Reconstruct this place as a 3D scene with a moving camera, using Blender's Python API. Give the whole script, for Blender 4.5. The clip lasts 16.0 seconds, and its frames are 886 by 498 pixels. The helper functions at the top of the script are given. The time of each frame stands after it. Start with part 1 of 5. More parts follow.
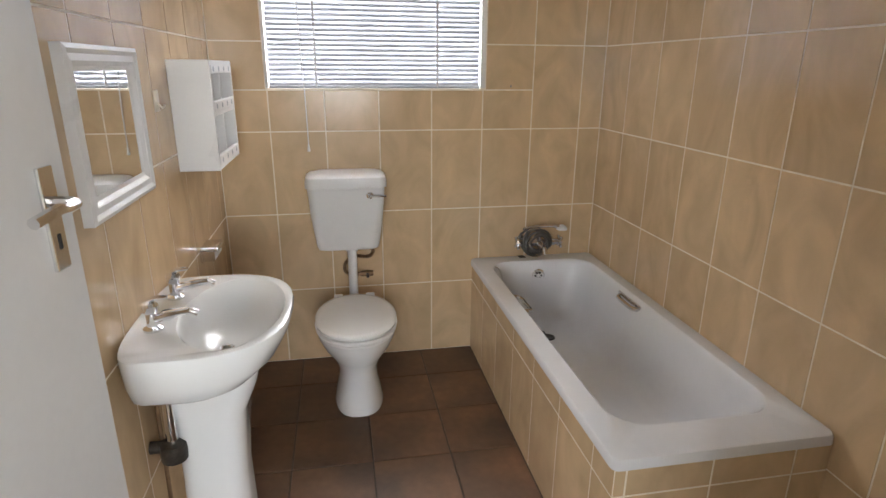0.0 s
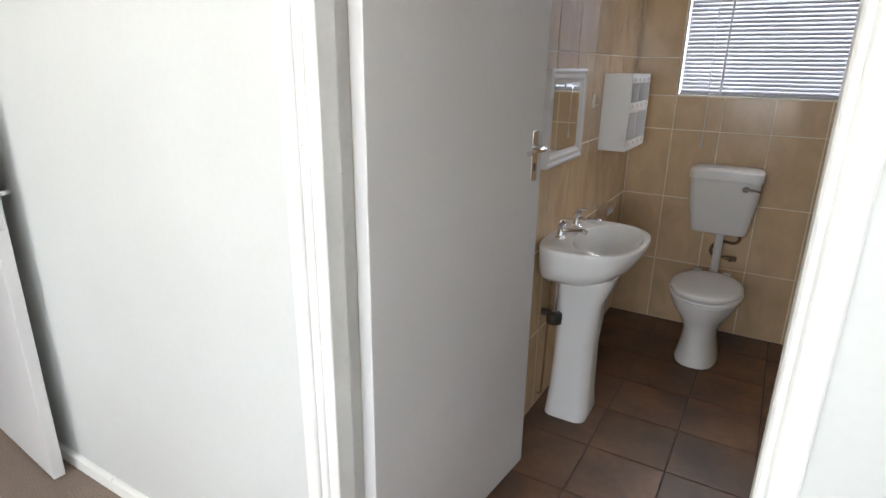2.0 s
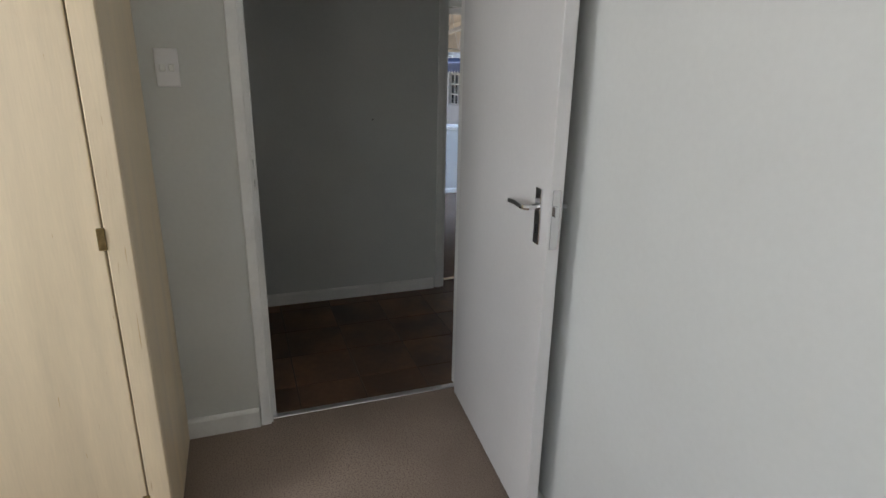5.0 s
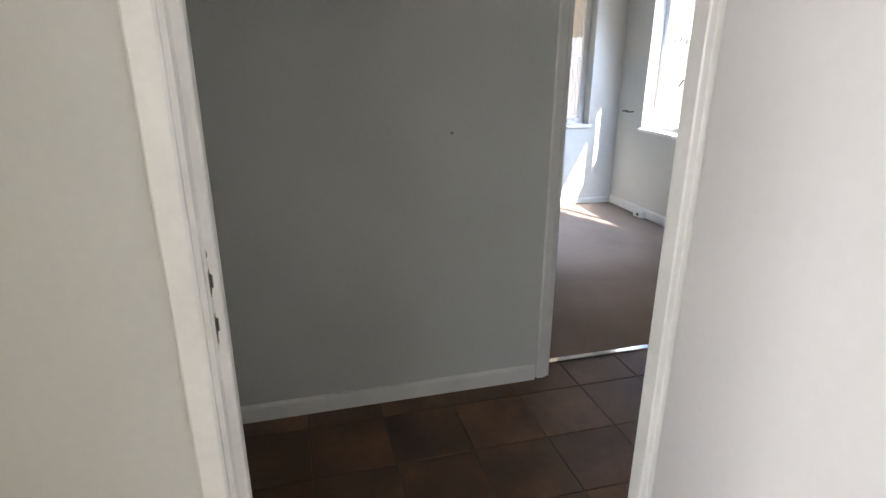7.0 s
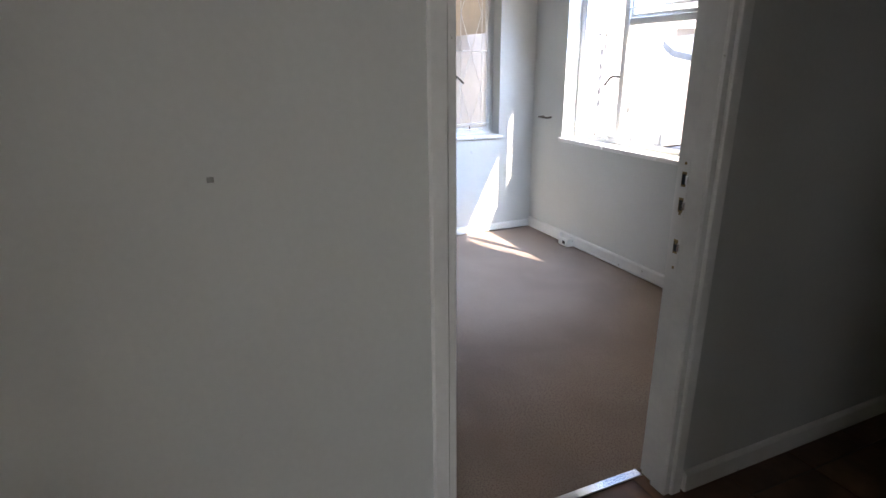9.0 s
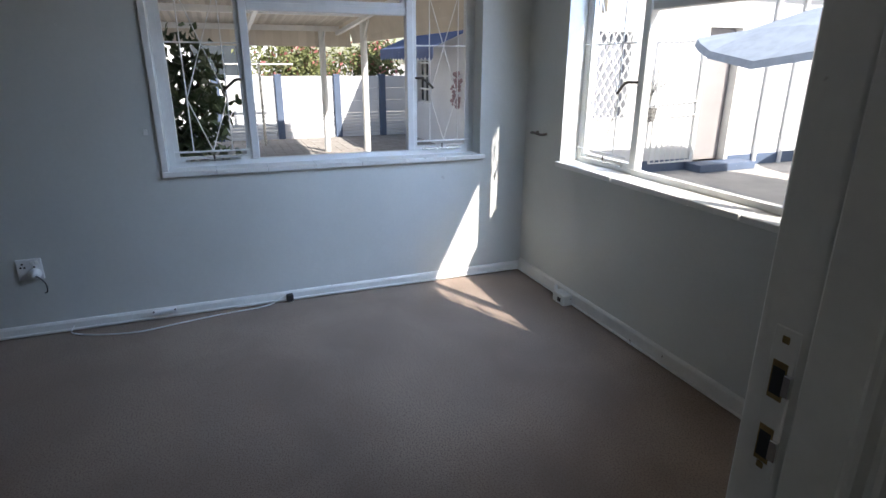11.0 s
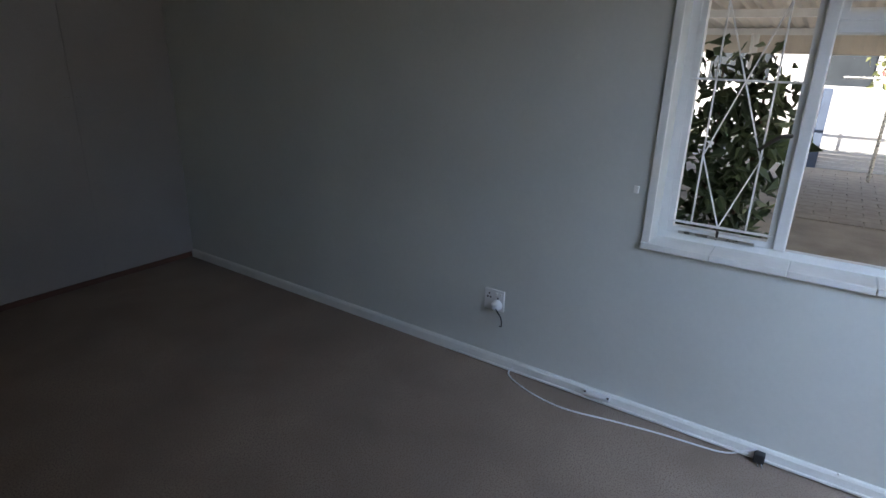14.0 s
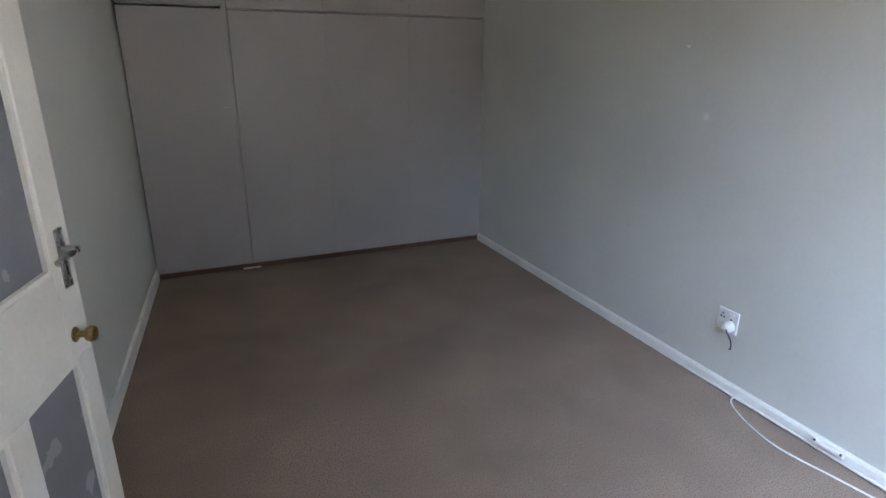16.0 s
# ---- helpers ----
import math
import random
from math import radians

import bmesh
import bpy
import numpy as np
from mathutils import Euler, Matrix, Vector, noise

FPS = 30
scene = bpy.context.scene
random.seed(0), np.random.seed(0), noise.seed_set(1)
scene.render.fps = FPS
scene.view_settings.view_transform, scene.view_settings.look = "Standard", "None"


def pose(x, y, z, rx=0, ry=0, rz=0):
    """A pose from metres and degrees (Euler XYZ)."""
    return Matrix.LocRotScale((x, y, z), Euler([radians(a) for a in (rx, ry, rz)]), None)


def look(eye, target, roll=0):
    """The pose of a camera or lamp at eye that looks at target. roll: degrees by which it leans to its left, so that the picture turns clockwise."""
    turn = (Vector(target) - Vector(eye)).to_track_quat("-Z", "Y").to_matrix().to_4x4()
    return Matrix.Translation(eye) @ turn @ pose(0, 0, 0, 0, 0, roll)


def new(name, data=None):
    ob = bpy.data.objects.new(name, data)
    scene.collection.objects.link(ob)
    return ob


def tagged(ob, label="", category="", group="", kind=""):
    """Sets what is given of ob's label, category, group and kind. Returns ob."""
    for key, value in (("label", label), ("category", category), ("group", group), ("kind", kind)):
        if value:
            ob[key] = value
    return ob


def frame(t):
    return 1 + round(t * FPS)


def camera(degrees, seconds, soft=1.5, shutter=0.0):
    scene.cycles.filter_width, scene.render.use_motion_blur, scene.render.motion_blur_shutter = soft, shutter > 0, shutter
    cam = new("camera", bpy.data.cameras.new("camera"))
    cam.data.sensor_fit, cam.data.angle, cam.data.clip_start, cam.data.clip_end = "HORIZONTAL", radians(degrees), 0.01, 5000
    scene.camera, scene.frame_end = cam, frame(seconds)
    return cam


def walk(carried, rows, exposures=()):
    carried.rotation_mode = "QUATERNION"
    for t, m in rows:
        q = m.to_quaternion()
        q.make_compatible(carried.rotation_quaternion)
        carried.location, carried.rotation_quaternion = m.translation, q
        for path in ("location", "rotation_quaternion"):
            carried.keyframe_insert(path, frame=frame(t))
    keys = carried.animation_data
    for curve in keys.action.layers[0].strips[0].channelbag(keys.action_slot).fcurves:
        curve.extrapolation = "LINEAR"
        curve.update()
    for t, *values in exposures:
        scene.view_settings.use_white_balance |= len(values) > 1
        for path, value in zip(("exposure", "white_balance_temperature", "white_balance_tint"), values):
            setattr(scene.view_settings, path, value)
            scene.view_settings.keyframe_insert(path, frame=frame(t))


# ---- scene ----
cam = camera(76.3, 16.0)
PATH = [
    (0, (-0.44, -2.731, 1.461), (-0.097, -0.858, 0.85), 0.4),
    (0.5, (-0.465, -2.863, 1.465), (-0.319, -0.966, 0.849), 0.5),
    (1, (-0.428, -3.024, 1.471), (-0.676, -1.139, 0.852), 0.9),
    (1.5, (-0.325, -3.303, 1.499), (-1.021, -1.535, 0.875), 1.0),
    (2, (-0.196, -3.53, 1.514), (-1.162, -1.893, 0.892), 0.8),
    (2.5, (-0.076, -3.696, 1.536), (-1.26, -2.214, 0.903), 1.1),
    (3, (0.015, -3.766, 1.549), (-1.419, -2.524, 0.916), 1.3),
    (3.5, (-0.029, -3.764, 1.542), (-1.679, -2.835, 0.899), 1.7),
    (4, (-0.284, -3.753, 1.519), (-2.011, -2.977, 0.874), 2.0),
    (4.5, (-0.639, -3.68, 1.493), (-2.385, -2.958, 0.837), 2.1),
    (4.7, (-0.792, -3.627, 1.463), (-2.558, -2.932, 0.831), 1.8),
    (6.8, (-2.208, -3.393, 1.455), (-4.035, -2.908, 0.801), -0.5),
    (7, (-2.364, -3.376, 1.442), (-4.188, -2.881, 0.788), 0.1),
    (7.5, (-2.674, -3.263, 1.401), (-4.499, -2.76, 0.757), -0.1),
    (8, (-2.948, -3.088, 1.377), (-4.766, -2.552, 0.739), -0.4),
    (8.5, (-3.156, -2.945, 1.346), (-4.941, -2.307, 0.708), -0.2),
    (9, (-3.408, -2.786, 1.351), (-5.146, -2.024, 0.718), -0.5),
    (9.2, (-3.493, -2.707, 1.34), (-5.223, -1.926, 0.709), -0.4),
    (11.3, (-4.348, -1.944, 1.325), (-6.135, -1.303, 0.697), 0.6),
    (11.5, (-4.412, -1.900, 1.300), (-6.247, -1.384, 0.694), 0.6),
    (12, (-4.486, -1.822, 1.316), (-6.385, -1.689, 0.705), 1.0),
    (12.5, (-4.673, -1.844, 1.372), (-6.56, -1.987, 0.723), 1.7),
    (13, (-4.885, -1.839, 1.438), (-6.724, -2.265, 0.778), 2.0),
    (13.5, (-5.036, -1.779, 1.5), (-6.759, -2.522, 0.807), 1.3),
    (14, (-5.165, -1.765, 1.488), (-6.73, -2.822, 0.83), 1.5),
    (14.5, (-5.232, -1.727, 1.486), (-6.563, -3.074, 0.84), 1.3),
    (15, (-5.171, -1.609, 1.416), (-6.289, -3.154, 0.812), 2.7),
    (15.5, (-5.148, -1.432, 1.428), (-6.098, -3.086, 0.824), 2.5),
    (16, (-5.205, -1.299, 1.507), (-5.968, -3.034, 0.87), 0.4),
]
walk(cam, [(t, look(eye, target, roll)) for t, eye, target, roll in PATH],
     exposures=[(0, 2.85, 6950, 12), (0.5, 2.7, 6950, 12), (1.0, 2.5, 7000, 12), (1.5, 2.25, 6900, 12), (2.5, 2.0, 6750, 13), (3.5, 1.5, 6700, 13), (4.0, 1.0, 6750, 13), (4.5, 0.95, 6800, 13),
                (6.8, 2.3, 7000, 16), (7.5, 2.65, 7000, 16), (8, 2.8, 7000, 17), (8.5, 2.7, 7000, 18), (9, 2.3, 7000, 18), (11.3, 0.9, 6600, 12), (12.5, 0.65, 6700, 12), (13.5, 1.0, 6900, 12),
                (14.5, 1.65, 7000, 14), (15, 2.1, 7200, 15), (15.5, 2.4, 7150, 15), (16, 2.85, 7250, 15)])

# world, sun, exposure
SUN_DIR = Vector((1.0, 0.455, 0.93)).normalized()
world = bpy.data.worlds.new("sky")
scene.world = world
world.use_nodes = True
wn = world.node_tree
sky = wn.nodes.new("ShaderNodeTexSky")
sky.sky_type = "NISHITA"
sky.sun_disc = False
sky.sun_elevation = math.asin(SUN_DIR.z)
sky.sun_rotation = math.atan2(SUN_DIR.x, SUN_DIR.y)
wn.links.new(sky.outputs[0], wn.nodes["Background"].inputs[0])
wn.nodes["Background"].inputs[1].default_value = 0.095
sun = new("sun", bpy.data.lights.new("sun", "SUN"))
sun.data.energy, sun.data.angle, sun.data.color = 5.0, radians(0.5), (1, 0.95, 0.88)
sun.matrix_world = look(SUN_DIR * 30, (0, 0, 0))


YR0 = -0.22
YS = -5.30                       # unseen bedroom wall, its windows added


def sky_lamp(name, x, y, z, aim, w, h, power, color=(0.86, 0.93, 1.0), spread=180):
    d = bpy.data.lights.new(name, "AREA")
    d.shape, d.size, d.size_y, d.energy, d.color = "RECTANGLE", w, h, power, color
    d.spread = radians(spread)
    ob = new(name, d)
    ob.matrix_world = look((x, y, z), aim)
    return ob


# added area lamps in place of sky light; two stand in unseen bedroom windows
sky_lamp("sky_fill_lamp", -6.12, YR0 + 0.10, 1.97, (-7.2, -1.35, 0.3), 1.6, 0.24, 6.2, (0.42, 0.63, 1.0), 90)
sky_lamp("sky_fill_lamp", -0.25, 0.10, 1.78, (-0.4, -3, 1.5), 0.95, 0.78, 6.5, (0.9, 0.94, 1.0), 120)
sky_lamp("sky_fill_lamp", 0.45, YS - 0.05, 1.5, (0.1, -3, 1.0), 2.6, 1.2, 11.5)
sky_lamp("sky_fill_lamp", -1.85, YS - 0.05, 1.5, (-2.3, -3, 0.6), 0.85, 1.2, 8)

# ---- materials ----
def ramp(nt, fac, stops):
    r = nt.nodes.new("ShaderNodeValToRGB")
    els = r.color_ramp.elements
    while len(els) < len(stops):
        els.new(0.5)
    for e, (p, c) in zip(els, stops):
        e.position, e.color = p, (*c, 1)
    nt.links.new(fac, r.inputs[0])
    return r.outputs[0]


def shade(c, k):
    return tuple(min(1.0, v * k) for v in c)


def material(name, base, rough=0.6, metal=0.0, scale=6.0, vary=0.12, fine=120.0, bump=0.1, bump_scale=None, per_piece=0.0,
             stain=None, spec=0.5, stretch=(1, 1, 1), rough_vary=0.1, distort=0.0, detail=4.0, coat=0.0, chips=None):
    m = bpy.data.materials.new(name)
    m.use_nodes = True
    nt = m.node_tree
    b = nt.nodes["Principled BSDF"]
    tc = nt.nodes.new("ShaderNodeTexCoord")
    mp = nt.nodes.new("ShaderNodeMapping")
    mp.inputs["Scale"].default_value = stretch
    nt.links.new(tc.outputs["Object"], mp.inputs[0])
    vec = mp.outputs[0]
    if per_piece:
        oi = nt.nodes.new("ShaderNodeObjectInfo")
        add = nt.nodes.new("ShaderNodeVectorMath")
        add.operation = "MULTIPLY_ADD"
        comb = nt.nodes.new("ShaderNodeCombineXYZ")
        nt.links.new(oi.outputs["Random"], comb.inputs[0])
        nt.links.new(oi.outputs["Random"], comb.inputs[1])
        add.inputs[1].default_value = (37, 91, 0)
        nt.links.new(comb.outputs[0], add.inputs[0])
        nt.links.new(vec, add.inputs[2])
        vec = add.outputs[0]
    n1 = nt.nodes.new("ShaderNodeTexNoise")
    n1.inputs["Scale"].default_value, n1.inputs["Detail"].default_value, n1.inputs["Distortion"].default_value = scale, detail, distort
    nt.links.new(vec, n1.inputs[0])
    stops = [(0.3, shade(base, 1 - vary)), (0.7, shade(base, 1 + vary))]
    if stain:
        stops = [(0.28, stain), (0.62, shade(base, 1 - vary * 0.4)), (0.85, shade(base, 1 + vary))]
    col = ramp(nt, n1.outputs[0], stops)
    n2 = nt.nodes.new("ShaderNodeTexNoise")
    n2.inputs["Scale"].default_value, n2.inputs["Detail"].default_value = fine, 3
    nt.links.new(vec, n2.inputs[0])
    mix = nt.nodes.new("ShaderNodeMix")
    mix.data_type, mix.blend_type = "RGBA", "MULTIPLY"
    mix.inputs["Factor"].default_value = min(1, vary * 2)
    nt.links.new(col, mix.inputs[6])
    nt.links.new(ramp(nt, n2.outputs[0], [(0.3, (0.78, 0.78, 0.78)), (0.7, (1.1, 1.1, 1.1))]), mix.inputs[7])
    out = mix.outputs[2]
    if per_piece:
        hs = nt.nodes.new("ShaderNodeHueSaturation")
        mr = nt.nodes.new("ShaderNodeMapRange")
        mr.inputs[3].default_value, mr.inputs[4].default_value = 1 - per_piece, 1 + per_piece
        nt.links.new(oi.outputs["Random"], mr.inputs[0])
        nt.links.new(mr.outputs[0], hs.inputs["Value"])
        nt.links.new(out, hs.inputs["Color"])
        out = hs.outputs[0]
    if chips:
        tint, chip_scale, level = chips
        n4 = nt.nodes.new("ShaderNodeTexNoise")
        n4.inputs["Scale"].default_value, n4.inputs["Detail"].default_value = chip_scale, 5
        nt.links.new(vec, n4.inputs[0])
        mc = nt.nodes.new("ShaderNodeMix")
        mc.data_type = "RGBA"
        nt.links.new(ramp(nt, n4.outputs[0], [(level, (0, 0, 0)), (level + 0.03, (1, 1, 1))]), mc.inputs["Factor"])
        nt.links.new(out, mc.inputs[6])
        mc.inputs[7].default_value = (*tint, 1)
        out = mc.outputs[2]
    nt.links.new(out, b.inputs["Base Color"])
    b.inputs["Metallic"].default_value = metal
    b.inputs["Specular IOR Level"].default_value = spec
    b.inputs["Coat Weight"].default_value = coat
    b.inputs["Coat Roughness"].default_value = 0.08
    rr = nt.nodes.new("ShaderNodeMapRange")
    rr.inputs[3].default_value, rr.inputs[4].default_value = max(0.02, rough - rough_vary), min(1, rough + rough_vary)
    nt.links.new(n1.outputs[0], rr.inputs[0])
    nt.links.new(rr.outputs[0], b.inputs["Roughness"])
    if bump:
        bp = nt.nodes.new("ShaderNodeBump")
        bp.inputs["Strength"].default_value, bp.inputs["Distance"].default_value = bump, 0.004
        n3 = nt.nodes.new("ShaderNodeTexNoise")
        n3.inputs["Scale"].default_value, n3.inputs["Detail"].default_value = bump_scale or fine, 3
        nt.links.new(vec, n3.inputs[0])
        nt.links.new(n3.outputs[0], bp.inputs["Height"])
        nt.links.new(bp.outputs[0], b.inputs["Normal"])
    return m


M_WALL = material("wall_paint_pale_green", (0.61, 0.625, 0.595), 0.55, scale=1.6, vary=0.05, fine=60, bump=0.12, bump_scale=45, chips=((0.50, 0.50, 0.47), 7, 0.765))
M_WALLB = material("wall_paint_white", (0.60, 0.61, 0.59), 0.55, scale=1.6, vary=0.04, fine=60, bump=0.1, bump_scale=45)
M_CUP = material("cupboard_paint_grey", (0.33, 0.315, 0.315), 0.5, scale=2.0, vary=0.05, fine=80, bump=0.06)
M_TRIM = material("trim_paint_white", (0.78, 0.78, 0.75), 0.4, scale=5, vary=0.07, fine=60, bump=0.12, bump_scale=35, chips=((0.30, 0.26, 0.22), 26, 0.72))
M_DOOR = material("door_paint_white", (0.64, 0.63, 0.62), 0.42, scale=2.2, vary=0.045, fine=50, bump=0.09, bump_scale=30, chips=((0.45, 0.42, 0.39), 22, 0.755))
M_CREAM = material("wardrobe_cream_woodgrain", (0.72, 0.59, 0.405), 0.42, scale=1.6, vary=0.075, fine=22, bump=0.1, stretch=(9, 9, 0.7), chips=((0.55, 0.38, 0.2), 14, 0.70))
M_CREAM_D = material("wardrobe_gap_dark_wood", (0.28, 0.15, 0.065), 0.6, scale=8, vary=0.1)
M_CEIL = material("ceiling_paint", (0.80, 0.80, 0.78), 0.8, scale=2, vary=0.03)
M_GROUT = material("grout_cream", (0.86, 0.78, 0.65), 0.8, scale=20, vary=0.1)
M_GROUT_D = material("grout_dark", (0.085, 0.064, 0.05), 0.9, scale=20, vary=0.15)
M_PORC = material("porcelain_white", (0.80, 0.80, 0.79), 0.1, scale=3, vary=0.015, bump=0.0, rough_vary=0.03, coat=0.3)
M_TUB = material("bath_acrylic_white", (0.76, 0.76, 0.78), 0.2, scale=4, vary=0.03, fine=40, bump=0.0, rough_vary=0.06)
M_PLAST = material("plastic_white", (0.78, 0.78, 0.78), 0.3, scale=5, vary=0.03, bump=0.0)
M_CHROME = material("chrome", (0.78, 0.78, 0.79), 0.1, 1.0, scale=9, vary=0.03, bump=0.0, rough_vary=0.05)
M_BRASS = material("aged_brass", (0.33, 0.24, 0.11), 0.32, 1.0, scale=30, vary=0.25, bump=0.05)
M_STEEL_D = material("dark_steel", (0.10, 0.09, 0.08), 0.45, 0.8, scale=30, vary=0.25)
M_COPPER = material("old_copper_pipe", (0.30, 0.20, 0.12), 0.4, 0.9, scale=25, vary=0.3)
M_RUBBER = material("black_rubber", (0.02, 0.02, 0.02), 0.6, scale=20, vary=0.1)
M_SLAT = material("blind_slat_aluminium", (0.44, 0.46, 0.50), 0.35, scale=6, vary=0.03, bump=0.0)
M_MARK = material("grey_mark", (0.30, 0.30, 0.28), 0.8, scale=40, vary=0.2)
M_TILE = material("wall_tile_beige_marbled", (0.66, 0.478, 0.295), 0.17, scale=5.0, vary=0.12, fine=11, bump=0.04, bump_scale=20,
                  per_piece=0.05, stretch=(1, 1, 0.6), distort=1.6, rough_vary=0.06)
M_FTILE = material("floor_tile_brown_slate", (0.19, 0.098, 0.053), 0.38, scale=3.2, vary=0.3, spec=0.35, fine=30, bump=0.06, bump_scale=12,
                   per_piece=0.2, stain=(0.07, 0.044, 0.031), distort=0.3, detail=3.0, rough_vary=0.06)
M_WINSTEEL = material("window_steel_white_paint", (0.78, 0.79, 0.78), 0.35, scale=9, vary=0.06, bump=0.05)


def carpet():
    m = material("carpet_beige_loop", (0.305, 0.238, 0.192), 0.95, scale=1.9, vary=0.19, detail=7.0, distort=0.4, fine=150, bump=0.0, spec=0.1, chips=((0.225, 0.168, 0.132), 170, 0.54))
    nt = m.node_tree
    b = nt.nodes["Principled BSDF"]
    tc = nt.nodes.new("ShaderNodeTexCoord")
    v = nt.nodes.new("ShaderNodeTexVoronoi")
    v.inputs["Scale"].default_value = 210
    nt.links.new(tc.outputs["Object"], v.inputs[0])
    bp = nt.nodes.new("ShaderNodeBump")
    bp.inputs["Strength"].default_value, bp.inputs["Distance"].default_value, bp.invert = 0.5, 0.004, True
    nt.links.new(v.outputs["Distance"], bp.inputs["Height"])
    nt.links.new(bp.outputs[0], b.inputs["Normal"])
    return m


M_CARPET = carpet()


def glass(name, tint=(1, 1, 1), rough=0.0):
    m = bpy.data.materials.new(name)
    m.use_nodes = True
    b = m.node_tree.nodes["Principled BSDF"]
    b.inputs["Base Color"].default_value = (*tint, 1)
    b.inputs["Transmission Weight"].default_value = 1
    b.inputs["Roughness"].default_value = rough
    b.inputs["IOR"].default_value = 1.02 if rough == 0 else 1.3
    return m


M_GLASS = glass("clear_glass")
M_MIRROR = bpy.data.materials.new("mirror_silver")
M_MIRROR.use_nodes = True
M_MIRROR.node_tree.nodes["Principled BSDF"].inputs["Base Color"].default_value = (0.9, 0.91, 0.9, 1)
M_MIRROR.node_tree.nodes["Principled BSDF"].inputs["Metallic"].default_value = 1
M_MIRROR.node_tree.nodes["Principled BSDF"].inputs["Roughness"].default_value = 0.02


# ---- mesh helpers ----
def link_mesh(name, bm, mat, smooth=False):
    me = bpy.data.meshes.new(name)
    bmesh.ops.recalc_face_normals(bm, faces=bm.faces[:])
    bm.to_mesh(me)
    bm.free()
    me.materials.append(mat)
    if smooth:
        for p in me.polygons:
            p.use_smooth = True
        me.set_sharp_from_angle(angle=radians(38))
    return new(name, me)


def part(name, bm, mat, parent, label="", smooth=False):
    ob = link_mesh(name, bm, mat, smooth)
    ob.parent = parent
    if label:
        tagged(ob, label)
    return ob


def thing(name, label, category, group="", at=(0, 0, 0), kind=""):
    ob = new(name)
    ob.empty_display_size = 0.05
    ob.location = at
    return tagged(ob, label, category, group, kind)


def single(name, bm, mat, label, category, group="", kind="", smooth=False):
    return tagged(link_mesh(name, bm, mat, smooth), label, category, group, kind)


def box(bm, x0, x1, y0, y1, z0, z1, bevel=0.0, seg=1):
    vs = [bm.verts.new((x, y, z)) for x in (x0, x1) for y in (y0, y1) for z in (z0, z1)]
    fs = [bm.faces.new([vs[i] for i in f]) for f in ((0, 1, 3, 2), (4, 6, 7, 5), (0, 4, 5, 1), (2, 3, 7, 6), (0, 2, 6, 4), (1, 5, 7, 3))]
    if bevel:
        es = list({e for f in fs for e in f.edges})
        bmesh.ops.bevel(bm, geom=es, offset=bevel, segments=seg, affect="EDGES", profile=0.6)
    return bm


def boxm(*a, **k):
    return box(bmesh.new(), *a, **k)


def loft(bm, rings, cap0=True, cap1=True, closed=True):
    rows = [[bm.verts.new(p) for p in r] for r in rings]
    n = len(rows[0])
    for a, b in zip(rows, rows[1:]):
        for i in range(n if closed else n - 1):
            j = (i + 1) % n
            bm.faces.new((a[i], a[j], b[j], b[i]))
    if cap0:
        bm.faces.new(rows[0][::-1])
    if cap1:
        bm.faces.new(rows[-1])
    return bm


def ellipse(cx, cy, z, rx, ry, n=28, power=2.0, back=None):
    pts = []
    for i in range(n):
        a = 2 * math.pi * i / n
        c, s = math.cos(a), math.sin(a)
        x = cx + rx * math.copysign(abs(c) ** (2 / power), c)
        y = cy + ry * math.copysign(abs(s) ** (2 / power), s)
        if back is not None:
            y = min(y, back)
        pts.append((x, y, z))
    return pts


def round_rect(x0, x1, y0, y1, z, r, n=6):
    pts = []
    for cx, cy, a0 in ((x1 - r, y1 - r, 0), (x0 + r, y1 - r, 90), (x0 + r, y0 + r, 180), (x1 - r, y0 + r, 270)):
        for i in range(n + 1):
            a = radians(a0 + 90 * i / n)
            pts.append((cx + r * math.cos(a), cy + r * math.sin(a), z))
    return pts


def tube(bm, pts, r, n=8, cap=True):
    pts = [Vector(p) for p in pts]
    rings, up = [], None
    for i, p in enumerate(pts):
        d = (pts[min(i + 1, len(pts) - 1)] - pts[max(i - 1, 0)]).normalized()
        if up is None:
            up = d.orthogonal().normalized()
        up = (up - d * up.dot(d)).normalized()
        side = d.cross(up)
        rr = r[i] if isinstance(r, (list, tuple)) else r
        rings.append([tuple(p + rr * (math.cos(2 * math.pi * k / n) * up + math.sin(2 * math.pi * k / n) * side)) for k in range(n)])
    return loft(bm, rings, cap, cap)


def curve_pts(ctrl, steps=6):
    """Catmull-Rom through the control points."""
    c = [Vector(p) for p in ctrl]
    c = [2 * c[0] - c[1]] + c + [2 * c[-1] - c[-2]]
    out = []
    for i in range(1, len(c) - 2):
        for k in range(steps):
            t = k / steps
            out.append(0.5 * (2 * c[i] + (c[i + 1] - c[i - 1]) * t + (2 * c[i - 1] - 5 * c[i] + 4 * c[i + 1] - c[i + 2]) * t * t
                              + (3 * c[i] - c[i - 1] - 3 * c[i + 1] + c[i + 2]) * t ** 3))
    return out + [c[-2]]


def lathe(bm, prof, axis_at, axis="z", n=20):
    """prof: (radius, height) along the axis from the point axis_at."""
    rings = []
    for r, h in prof:
        ring = []
        for i in range(n):
            a = 2 * math.pi * i / n
            u, v = r * math.cos(a), r * math.sin(a)
            ring.append({"z": (u, v, h), "x": (h, u, v), "y": (u, h, v)}[axis])
        rings.append([tuple(Vector(p) + Vector(axis_at)) for p in ring])
    return loft(bm, rings)


